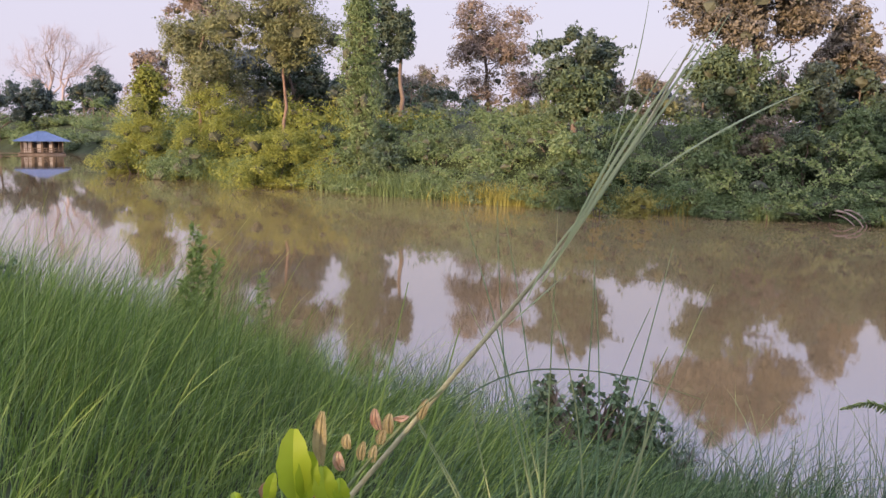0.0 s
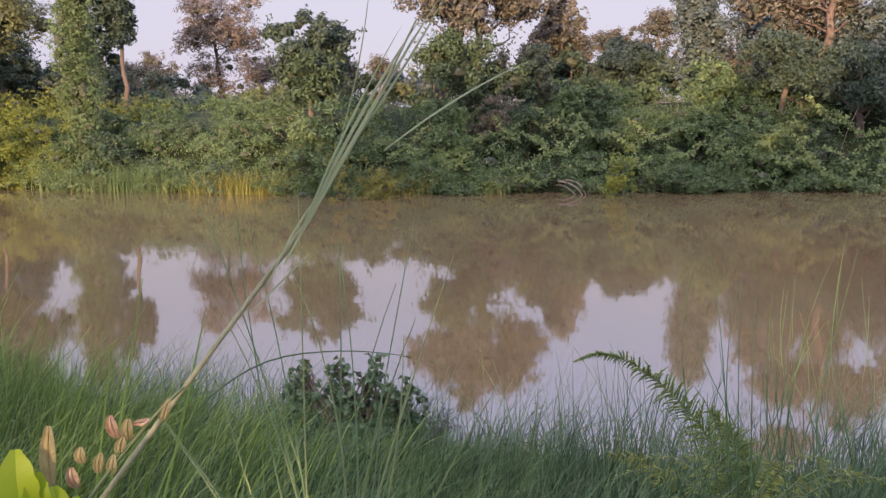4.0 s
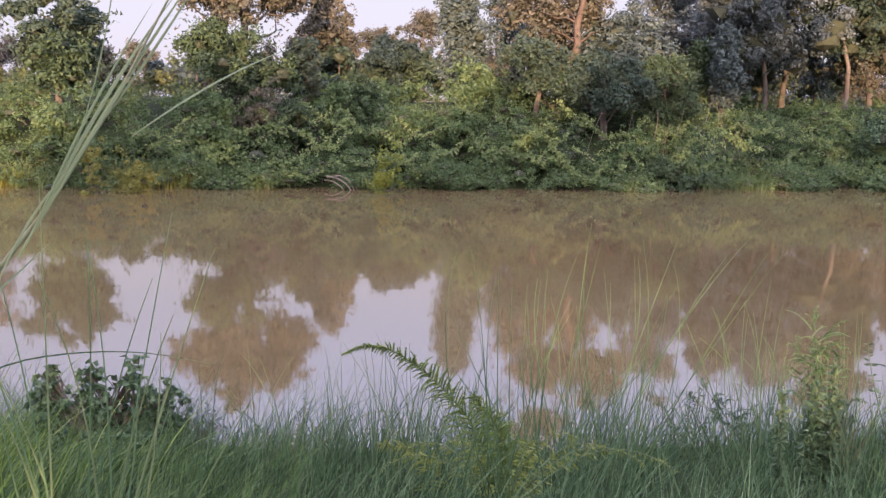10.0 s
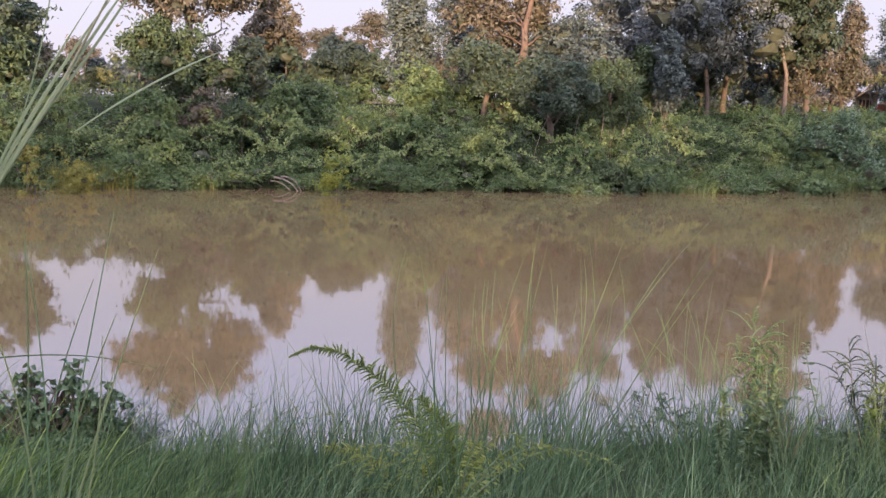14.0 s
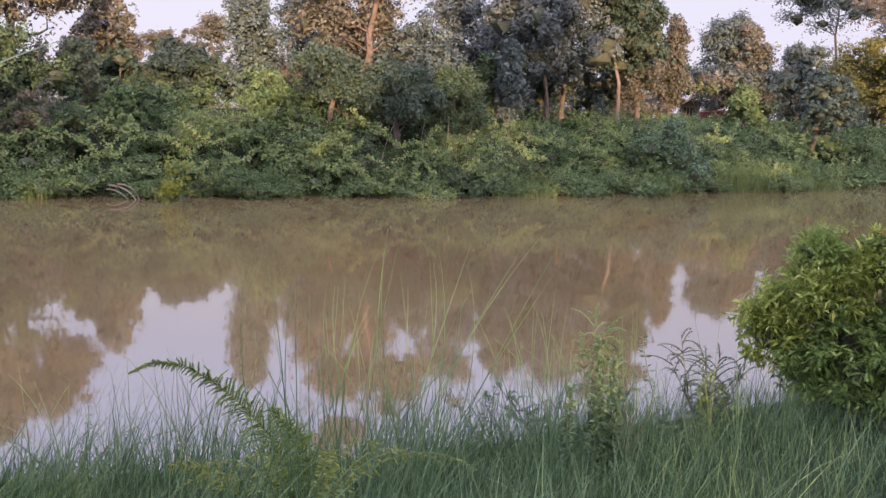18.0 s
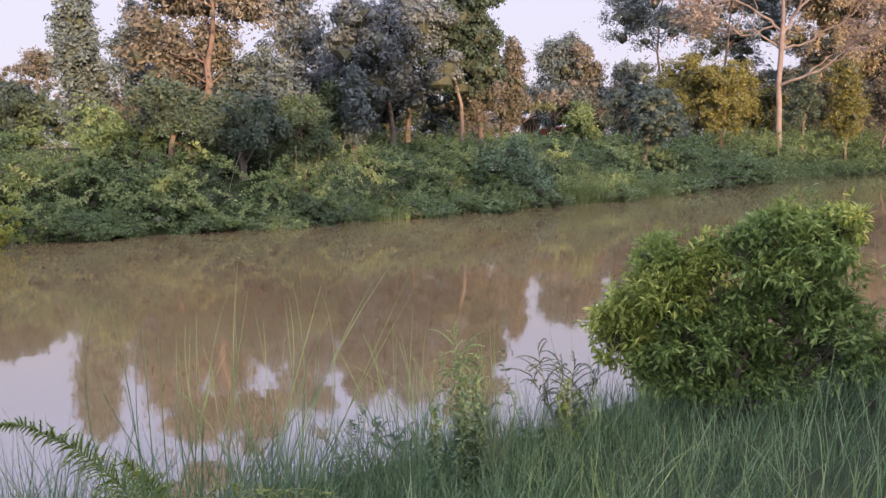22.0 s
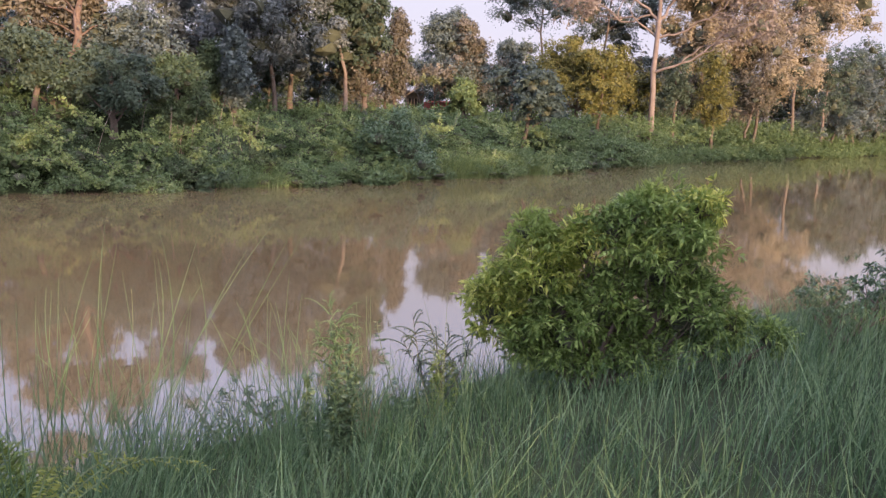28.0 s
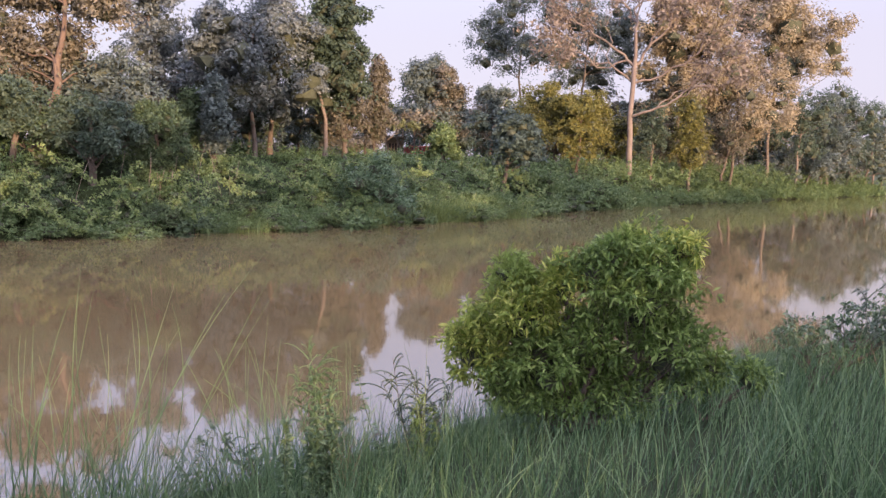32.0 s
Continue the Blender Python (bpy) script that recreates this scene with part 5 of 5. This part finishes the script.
leafy_bush(-1.8, 6.7, [(0, 0, 0.30, 0.24, 0.28)], GREY, "small grey-green weed beside the vine", 904, 150, 8, 0.05, 0.008, name="weed")
leafy_bush(-9.3, 5.6, [(0, 0, 0.75, 0.5, 0.3), (-0.8, -0.4, 0.8, 0.5, 0.3)], IVY, "dark small-leaved weeds among the grass", 905, 260, 7, 0.06, 0.03, name="weed")


def plume(x, y, height, leaf, label, seed, name="weed", lean=(0.1, 0), per=16, length=0.05, width=0.018, stems=1, k=14, spread=0.1):
    """Upright stems set with small leaves all the way up."""
    rng = np.random.default_rng(seed)
    ob = thing(name, x, y, at_ground(x, y) - 0.03, label, "weed", "weeds on the near bank")
    for m in range(stems):
        wood, crown = Quads(), Quads()
        foot = np.array([rng.normal() * spread * 0.5, rng.normal() * spread * 0.5, 0]) * (stems > 1)
        h = height * (1 if m == 0 else rng.uniform(0.6, 0.95))
        line = arc(foot, foot + (lean[0] * h + rng.normal() * spread, lean[1] * h + rng.normal() * spread, h), (rng.normal() * 0.03, 0, 0), k)
        tube(wood, line, np.linspace(0.007, 0.002, k), 5)
        pts = line[k // 4:]
        rosettes(crown, rng, pts, np.tile((0, 0, 1.0), (len(pts), 1)), per, length, width, 0.2)
        stem_ob = part("stem", wood, REED, ob, smooth=True)
        part("foliage", crown, leaf, stem_ob)
    return ob


plume(-6.4, 5.85, 1.62, FEATHER, "upright leafy weed with small bright leaves", 910, per=10, length=0.085, width=0.034, stems=4, k=28, spread=0.14)
plume(-5.8, 6.1, 1.25, FEATHER, "short upright leafy weed", 911, per=9, length=0.075, width=0.03, k=18)


def frond(q, wood, rng, line, length, width, droop=0.5, gap=1):
    """Leaflets on both sides of a curved rib."""
    k = len(line)
    tube(wood, line, np.linspace(0.0065, 0.002, k), 4)
    d = unit(np.gradient(line, axis=0))
    side = unit(np.cross(d, (0.2, 0.8, 0.6)))
    for sgn in (-1, 1):
        a = line[2::gap]
        keep = rng.uniform(size=len(a)) > 0.22
        a, dd, ss = a[keep], d[2::gap][keep], side[2::gap][keep]
        t = unit(ss * sgn + dd * 0.5 + (0, 0, -droop) + rng.normal(size=a.shape) * 0.28)
        s = np.linspace(1, 0.45, len(a))[:, None] * rng.uniform(0.6, 1.25, (len(a), 1))
        b = unit(np.cross(t, rng.normal(size=a.shape) * 0.45 + (0, -0.7, 0.7)))
        v = np.stack([a, a + t * length * s * 0.5 + b * width * s / 2, a + t * length * s, a + t * length * s * 0.5 - b * width * s / 2], 1)
        q.add(v, np.arange(4 * len(a)).reshape(-1, 4))


def spray(x, y, ribs, leaf, label, seed, name, length, width, droop=0.5, k=40):
    """A plant of several fronds; ribs are (far end from the foot, bow)."""
    rng = np.random.default_rng(seed)
    ob = thing(name, x, y, at_ground(x, y) - 0.03, label, "weed", "weeds on the near bank")
    for end, bow in ribs:
        leafq, ribq = Quads(), Quads()
        frond(leafq, ribq, rng, arc((rng.normal() * 0.03, rng.normal() * 0.03, 0), end, bow, k), length, width, droop)
        rib = part("rib", ribq, REED, ob, smooth=True)
        tagged(part("leaflet_spray", leafq, leaf, rib), kind="stuff")
    return ob


def plumed(x, y, line, seed, label, reach=(0.015, 0.34), leaf=FEATHER, k=100):
    """A feathery shoot: a bowed stem hung with sprigs, each set with thin leaflets."""
    rng = np.random.default_rng(seed)
    ob = thing("feathery_plant", x, y, at_ground(x, y) - 0.03, label, "weed", "weeds on the near bank")
    pts = np.asarray(line, float)
    s = np.linspace(0, len(pts) - 1, k)
    path = np.stack([np.interp(s, np.arange(len(pts)), pts[:, m]) for m in range(3)], 1)
    path[1:-1] = (path[:-2] + 2 * path[1:-1] + path[2:]) / 4
    q = Quads()
    tube(q, path, np.linspace(0.006, 0.0015, k), 5)
    stem_part = part("stem", q, REED, ob, smooth=True)
    d = unit(np.gradient(path, axis=0))
    for m in range(4, k - 1):
        for sgn in (-1, 1):
            f = (1 - m / k) ** 1.6
            ln = (reach[0] + (reach[1] - reach[0]) * f) * rng.uniform(0.7, 1.2)
            side = unit(np.cross(d[m], (0.3, 1.0, 0.2)))
            way = unit(side * sgn + d[m] * 0.7 + rng.normal(size=3) * 0.3 + (0, 0, -0.45))
            q, r = Quads(), Quads()
            frond(q, r, rng, arc(path[m], path[m] + way * ln, (0, 0, 0.12 * ln), 14), 0.007 + 0.12 * ln, 0.003 + 0.032 * ln, 0.5)
            q.add(np.concatenate(r.v), np.concatenate(r.f))
            part("sprig", q, leaf, stem_part)
    return ob


zf = at_ground(0.54, 5.45) - 0.03
plumed(0.54, 5.45, [(0, 0, 0), (-0.01, 0.00, 0.48 - zf), (-0.09, 0.01, 0.67 - zf), (-0.21, 0.02, 0.94 - zf), (-0.38, 0.03, 1.15 - zf), (-0.56, 0.03, 1.32 - zf), (-0.75, 0.02, 1.44 - zf), (-0.93, 0.02, 1.46 - zf), (-1.07, 0.00, 1.40 - zf)], 920, "feathery arching green shoot", (0.012, 0.40))
plumed(0.62, 5.36, [(0, 0, 0), (-0.04, 0, 0.36), (-0.14, 0, 0.62), (-0.30, 0, 0.80)], 926, "short feathery green shoot", (0.05, 0.34), FEATHER, 56)
plumed(0.2, 5.3, [(0, 0, 0), (-0.10, 0, 0.30), (-0.3, 0, 0.45), (-0.5, 0, 0.48)], 927, "short feathery yellow-green shoot", (0.05, 0.2), PALE, 26)
zs = at_ground(0.50, 5.10) - 0.03
spray(0.50, 5.10, [((0.85, -0.16, 0.88 - zs), (0, 0, 0.27)), ((0.64, -0.10, 0.93 - zs), (0, 0, 0.24)), ((0.44, -0.06, 1.01 - zs), (0, 0, 0.22)), ((-0.31, 0.02, 0.94 - zs), (0, 0, 0.19)), ((-0.57, 0.03, 0.90 - zs), (0, 0, 0.22)), ((-0.78, 0.02, 0.73 - zs), (0, 0, 0.25)), ((1.03, -0.21, 0.86 - zs), (0, 0, 0.29)), ((0.19, -0.02, 0.95 - zs), (0, 0, 0.18))],
      PALE, "low spreading weed with yellowish fronds", 921, "feathery_plant", 0.085, 0.018, 0.4, 44)
spray(-1.0, 6.1, [((0.5, 0, 0.6), (0, 0, 0.12)), ((-0.4, 0, 0.55), (0, 0, 0.12)), ((0.15, 0, 0.75), (0.05, 0, 0.05)), ((0.8, 0.1, 0.5), (0, 0, 0.16))], MID, "small feathery green weed", 922, "feathery_plant", 0.06, 0.010, 0.4, 40)


def twiggy(x, y, tops, leaf, label, seed, sprigs, reach, length, width, per=9, name="weed", stem_skin=BARK, low=0.45):
    """Thin stems (their upper ends from the foot) with side sprigs, each set with small leaves."""
    rng = np.random.default_rng(seed)
    ob = thing(name, x, y, at_ground(x, y) - 0.03, label, "weed", "weeds on the near bank")
    for top in tops:
        wood = Quads()
        line = arc((rng.normal() * 0.04, rng.normal() * 0.04, 0), top, (rng.normal() * 0.05, rng.normal() * 0.05, 0.05), 16)
        tube(wood, line, np.linspace(0.006, 0.0018, 16), 5)
        stem_part = part("stem", wood, stem_skin, ob, smooth=True)
        for m in range(sprigs):
            at = line[int(16 * (low + (0.98 - low) * m / sprigs))]
            way = unit(rng.normal(size=3) * (1, 1, 0.45) + (0, 0, 0.45))
            q, r = Quads(), Quads()
            frond(q, r, rng, arc(at, at + way * reach * rng.uniform(0.5, 1.2), (0, 0, 0.15 * reach), per + 3), length, width, 0.35)
            q.add(np.concatenate(r.v), np.concatenate(r.f))
            part("sprig", q, leaf, stem_part)
    return ob


twiggy(3.12, 6.46, [(-0.12, 0.04, 1.28), (0.06, -0.02, 0.94), (-0.08, 0.03, 1.20), (0.02, 0.0, 1.14), (0.12, -0.05, 1.06), (-0.16, 0.06, 1.0), (-0.03, 0.0, 0.86)], GRASS, "tall feathery green weed by the water", 923, 9, 0.24, 0.030, 0.009, 12, low=0.55)
twiggy(3.22, 6.5, [(0, 0, 0.5), (0.1, 0, 0.42), (-0.1, 0, 0.4), (0.16, -0.05, 0.6), (-0.14, 0.05, 0.62)], IVY, "dark leafy weed at the foot of taller ones", 906, 12, 0.16, 0.055, 0.016, 6, low=0.15)
plume(2.52, 5.16, 0.92, IVY, "dark bushy weed standing in the grass", 908, lean=(0.05, 0), per=13, length=0.062, width=0.021, stems=7, k=22, spread=0.12)
spray(3.72, 6.30, [((-0.26, 0.14, 0.98), (-0.06, 0, 0.10)), ((-0.12, 0.02, 0.34), (0, 0, 0.06)), ((0.16, -0.08, 0.42), (0, 0, 0.08))], IVY, "thin weed with dark paired leaflets", 924, "feathery_plant", 0.090, 0.034, 0.5, 22)
twiggy(3.99, 6.28, [(-0.20, 0.12, 1.02), (-0.06, 0.05, 0.92), (0.10, -0.03, 0.86), (0.26, -0.16, 0.78), (-0.28, 0.16, 0.80), (0.02, 0.0, 0.72), (0.18, -0.1, 0.62)], GREY, "thin twiggy weed with tiny grey-green leaves", 928, 11, 0.26, 0.036, 0.010, 10, low=0.35)
twiggy(3.97, 6.22, [(0, 0, 0.62), (0.05, 0.02, 0.54), (-0.05, 0, 0.48), (0.02, -0.04, 0.4), (-0.03, 0.03, 0.56)], FEATHER, "light green leafy weed at the water's edge", 907, 14, 0.10, 0.050, 0.016, 6, low=0.1)
twiggy(2.75, 6.72, [(-0.44, 0.16, 0.64), (-0.30, 0.10, 0.50), (-0.12, 0.05, 0.42), (-0.52, 0.18, 0.48)], IVY, "low weed with drooping dark twigs", 929, 8, 0.17, 0.040, 0.014, 8, low=0.35)
spray(2.2, 6.9, [((0.2, 0, 0.72), (0, 0, 0.1)), ((0.05, 0, 0.6), (0, 0, 0.1)), ((-0.25, 0, 0.5), (0, 0, 0.1)), ((0.4, 0, 0.4), (0, 0, 0.12))], IVY, "low dark weed at the water's edge", 925, "feathery_plant", 0.06, 0.02, 0.4, 24)


twiggy(8.75, 4.75, [(0, 0, 1.35), (0.3, -0.2, 1.5), (-0.25, 0.15, 1.0), (0.55, -0.3, 1.35), (0.2, 0.1, 1.1), (0.75, -0.4, 1.2)], GREY, "dark feathery shrub above the grass", 935, 16, 0.42, 0.075, 0.016, 14, name="feathery_shrub", low=0.25)


def tussock(x, y, label, seed, ends, leaf=REED, width=0.012, name="grass_tussock"):
    """Long single blades from one foot; ends are (far end, bow)."""
    rng = np.random.default_rng(seed)
    ob = thing(name, x, y, at_ground(x, y) - 0.03, label, "grass", "tussocks on the near bank")
    for end, bow in ends:
        q = Quads()
        line = arc((rng.normal() * 0.05, rng.normal() * 0.05, 0), end, bow, 12)
        ribbon(q, line, width * np.linspace(1, 0.12, 12) ** 0.7, (1, 0.2 * rng.normal(), 0.3 * rng.normal()))
        part("blade", q, leaf, ob)
    return ob


rt0 = np.random.default_rng(33)
fan = [((rt0.uniform(-0.75, 0.75), rt0.uniform(-0.3, 0.4), rt0.uniform(1.0, 2.0)), (rt0.normal() * 0.06, 0, 0.06)) for _ in range(23)]
tussock(-1.2, 2.8, "tussock of tall arching grass blades", 930, fan[::2], REED, 0.011)
tussock(-1.22, 2.82, "tussock of tall green grass blades", 932, fan[1::2], BLADE, 0.010)
tussock(-1.7, 1.95, "few stout green grass blades", 931, [((0.26, 0.18, 1.58), (0.0, 0, 0.0)), ((0.35, 0.3, 1.2), (0, 0, 0.05)), ((-0.3, 0.2, 1.0), (0, 0, 0.05)), ((0.20, 0.10, 1.40), (0, 0, 0.02)), ((0.42, 0.22, 1.45), (0.03, 0, 0.0))], MEADOW, 0.016)
long_blade = thing("grass_tussock", -1.65, 1.95, at_ground(-1.65, 1.95) - 0.02, "long grass blade arching over sideways", "grass")
zb = at_ground(-1.65, 1.95) - 0.02
knots = np.array([(0, 0, 0), (0.15, 0.15, 1.80 - zb), (0.28, 0.27, 2.16 - zb), (0.40, 0.55, 2.24 - zb), (0.54, 0.84, 2.19 - zb), (0.70, 1.0, 2.14 - zb), (0.87, 1.16, 2.05 - zb)])
ts = np.linspace(0, 6, 25)
run = np.stack([np.interp(ts, np.arange(7), knots[:, m]) for m in range(3)], 1)
for _ in range(3):
    run[1:-1] = (run[:-2] + 2 * run[1:-1] + run[2:]) / 4
q = Quads()
ribbon(q, run, 0.011 * np.linspace(1, 0.2, 25), (0.3, -0.2, 1.0))
part("blade", q, GRASS, long_blade)
for k, (x, y, h) in enumerate([(0.5, 5.0, 1.7), (1.0, 5.2, 1.95), (1.35, 5.5, 1.8), (2.2, 5.4, 1.3), (0.9, 6.0, 1.8), (2.6, 6.2, 1.3), (-4.6, 4.4, 1.4), (-5.6, 4.2, 1.5), (-3.4, 4.6, 1.3)]):
    fan = [((rt0.normal() * 0.42, rt0.uniform(-0.2, 0.3), h * rt0.uniform(0.45, 1.1)), (rt0.normal() * 0.1, 0, 0.1)) for _ in range(10)]
    tussock(x, y, "thin tuft of tall pale grass", 940 + k, fan, BLADE if k % 2 else GRASS, 0.009)

for k in range(20):
    a = radians(-6 + 2.25 * k + rt0.uniform(-0.8, 0.8))
    d = rt0.uniform(5.7, 7.1)
    h = rt0.uniform(0.75, 1.35) * (1.2 if 5 < k < 14 else 0.9)
    fan = [((rt0.normal() * 0.20, rt0.normal() * 0.12, h * rt0.uniform(0.5, 1.1)), (rt0.normal() * 0.04, 0, 0.02)) for _ in range(11)]
    tussock(d * math.sin(a), min(d * math.cos(a), 7.1), "slender tuft of upright grass blades", 960 + k, fan, (BLADE, GRASS, REED)[k % 3], 0.0075)
fan = [((rt0.normal() * 0.20, rt0.normal() * 0.15, rt0.uniform(0.25, 0.75)), (rt0.normal() * 0.08, 0, 0.05)) for _ in range(34)]
tussock(3.22, 6.2, "dry brown grass at the foot of the weeds", 981, fan, DRY, 0.007)
fan = [((-0.10 + rt0.normal() * 0.08, rt0.normal() * 0.08, rt0.uniform(0.8, 1.35)), (rt0.normal() * 0.03, 0, 0.0)) for _ in range(12)]
tussock(3.30, 6.25, "straight green blades among the weeds", 982, fan, BLADE, 0.008)

# the slanting reed in front of the camera
reed = thing("reed", -1.55, 0.55, at_ground(-1.55, 0.55) - 0.02, "tall slanting reed with a fan of narrow leaves", "reed")
zr = at_ground(-1.55, 0.55) - 0.02
cane = Quads()
line = np.array([(0, 0, 0), (0.28, 0.34, 0.62), (0.57, 0.68, 1.13), (0.84, 1.06, 1.60), (0.93, 1.19, 1.80), (1.01, 1.32, 2.02)]) + (0, 0, 0)
line[:, 2] += 1.2 - zr - 0.0 * line[:, 2]
line[0, 2] = 0
tube(cane, line, [0.0066, 0.0062, 0.0056, 0.0048, 0.0034, 0.002], 8)
part("cane", cane, CANE, reed, smooth=True)
for a, b, bow, w in [((0.828, 0.971, 2.731), (1.052, 1.425, 3.298), (0.0, 0, 0.012), 0.0085),
                     ((0.845, 1.000, 2.772), (1.023, 1.366, 3.247), (-0.01, 0, 0.01), 0.0075),
                     ((0.858, 1.038, 2.812), (1.003, 1.330, 3.190), (0.0, 0, 0.0), 0.006),
                     ((0.845, 1.000, 2.772), (0.988, 1.284, 3.207), (-0.012, 0, 0.0), 0.0055),
                     ((0.807, 0.939, 2.694), (0.878, 1.143, 2.893), (-0.01, 0, 0.01), 0.005),
                     ((0.898, 1.129, 2.930), (1.059, 1.468, 3.317), (0.01, 0, 0.0), 0.006),
                     ((0.973, 1.175, 2.941), (1.259, 1.544, 3.147), (0.0, 0, 0.018), 0.0055),
                     ((0.869, 1.097, 2.869), (0.917, 1.305, 3.365), (0.02, 0, 0.0), 0.0028),
                     ((0.786, 0.907, 2.651), (0.848, 1.067, 2.745), (0.0, 0, 0.0), 0.004)]:
    q = Quads()
    a, b = np.array(a) - (0, 0, zr), np.array(b) - (0, 0, zr)
    ribbon(q, arc(a, b, bow, 16), w * np.sin(np.linspace(0.45, math.pi - 0.05, 16)), (0.94, 0.33, 0.0), 0.2)
    part("leaf", q, REED, reed)

# the podded plant at its foot
YELLOW = foliage("bright_leaf", (0.17, 0.25, 0.015), (0.25, 0.35, 0.02), (0.33, 0.42, 0.04), 0.4, 0.4, 8.0)
POD = surface("dry_pod", (0.24, 0.195, 0.085), (0.38, 0.335, 0.165), 40.0, 0.6, 0.4, 90.0)
RED_POD = surface("red_striped_pod", (0.28, 0.13, 0.09), (0.42, 0.34, 0.20), 70.0, 0.6, 0.3, 120.0)
podz = at_ground(-1.05, 1.0) - 0.02
pods = thing("pod_plant", -1.05, 1.0, podz, "small plant with bright yellow-green leaves and dry pods", "plant")
stalk = Quads()
tube(stalk, arc((0, 0, 0), (0.04, 0.08, 2.40 - podz), (0.02, 0, 0), 8), np.linspace(0.006, 0.003, 8), 6)
for p0, p1 in [((0.04, 0.08, 2.30), (0.138, 0.12, 2.395)), ((0.138, 0.12, 2.395), (0.205, 0.168, 2.493)), ((0.205, 0.168, 2.493), (0.279, 0.215, 2.579))]:
    tube(stalk, arc(np.array(p0) - (0, 0, podz), np.array(p1) - (0, 0, podz), (0, 0, 0.004), 6), np.linspace(0.0038, 0.0028, 6), 5)
part("stem", stalk, REED, pods, smooth=True)
for (x, y, z), (dx, dy, dz), ln, w in [((0.085, 0.051, 2.395), (-0.02, -0.01, 1.00), 0.125, 0.058), ((0.099, 0.063, 2.394), (0.06, 0.05, 1.00), 0.084, 0.043), ((0.130, 0.088, 2.385), (-0.14, -0.11, 0.98), 0.066, 0.043), ((0.150, 0.104, 2.387), (-0.15, -0.12, 0.98), 0.041, 0.028), ((0.050, 0.020, 2.395), (0.16, 0.14, 0.98), 0.049, 0.024), ((0.024, -0.005, 2.401), (-0.65, -0.61, 0.46), 0.026, 0.018)]:
    q = Quads()
    d = np.array((dx, dy, dz)) / np.linalg.norm((dx, dy, dz))
    a = np.array((x, y, z - podz))
    ribbon(q, arc(a, a + d * ln, (0.006, -0.012, 0), 14), w * np.sin(np.linspace(0.12, math.pi - 0.12, 14)) ** 0.65 * (1 + 0.06 * np.sin(np.arange(14) * 1.9)), (0.69, 0.72, 0.25), -0.26)
    part("leaf", q, YELLOW, pods, "bright yellow-green leaf")
for (x, y, z), (dx, dy, dz), ln, w, m in [((0.104, 0.093, 2.444), (0.04, 0.03, 1.00), 0.099, 0.026, POD), ((0.134, 0.117, 2.432), (-0.14, -0.11, 0.98), 0.037, 0.021, RED_POD), ((0.187, 0.155, 2.506), (-0.15, -0.10, 0.98), 0.040, 0.018, RED_POD),
                                          ((0.207, 0.169, 2.523), (0.78, 0.53, 0.32), 0.028, 0.017, RED_POD), ((0.201, 0.165, 2.499), (0.05, 0.03, 1.00), 0.037, 0.020, POD), ((0.189, 0.157, 2.479), (0.17, 0.14, 0.97), 0.029, 0.017, POD),
                                          ((0.143, 0.123, 2.472), (-0.04, 0.00, 1.00), 0.028, 0.017, POD), ((0.161, 0.137, 2.451), (0.14, 0.08, 0.99), 0.035, 0.015, POD), ((0.178, 0.149, 2.446), (0.09, 0.09, 0.99), 0.033, 0.015, POD),
                                          ((0.247, 0.195, 2.525), (0.27, 0.17, 0.95), 0.040, 0.017, POD), ((0.032, 0.031, 2.390), (0.10, 0.07, 0.99), 0.029, 0.021, RED_POD), ((0.101, 0.090, 2.384), (-0.06, -0.03, 1.00), 0.032, 0.018, RED_POD)]:
    d = np.array((dx, dy, dz)) / np.linalg.norm((dx, dy, dz))
    a = np.array((x, y, z - podz))
    pod = None
    for turn in (-0.55, 0.0, 0.55):
        q = Quads()
        ribbon(q, arc(a + (turn * w * 0.35, 0, 0), a + d * ln + (turn * w * 0.2, 0, 0), (turn * 0.006, -0.005, 0), 10), w * 0.42 * np.sin(np.linspace(0.25, math.pi - 0.15, 10)) ** 0.7, (0.69 + turn, 0.72 - turn, 0.1), 0.35)
        if pod is None:
            pod = part("pod", q, m, pods, "dry papery seed pod with ribs")
        else:
            part("valve", q, m, pod)
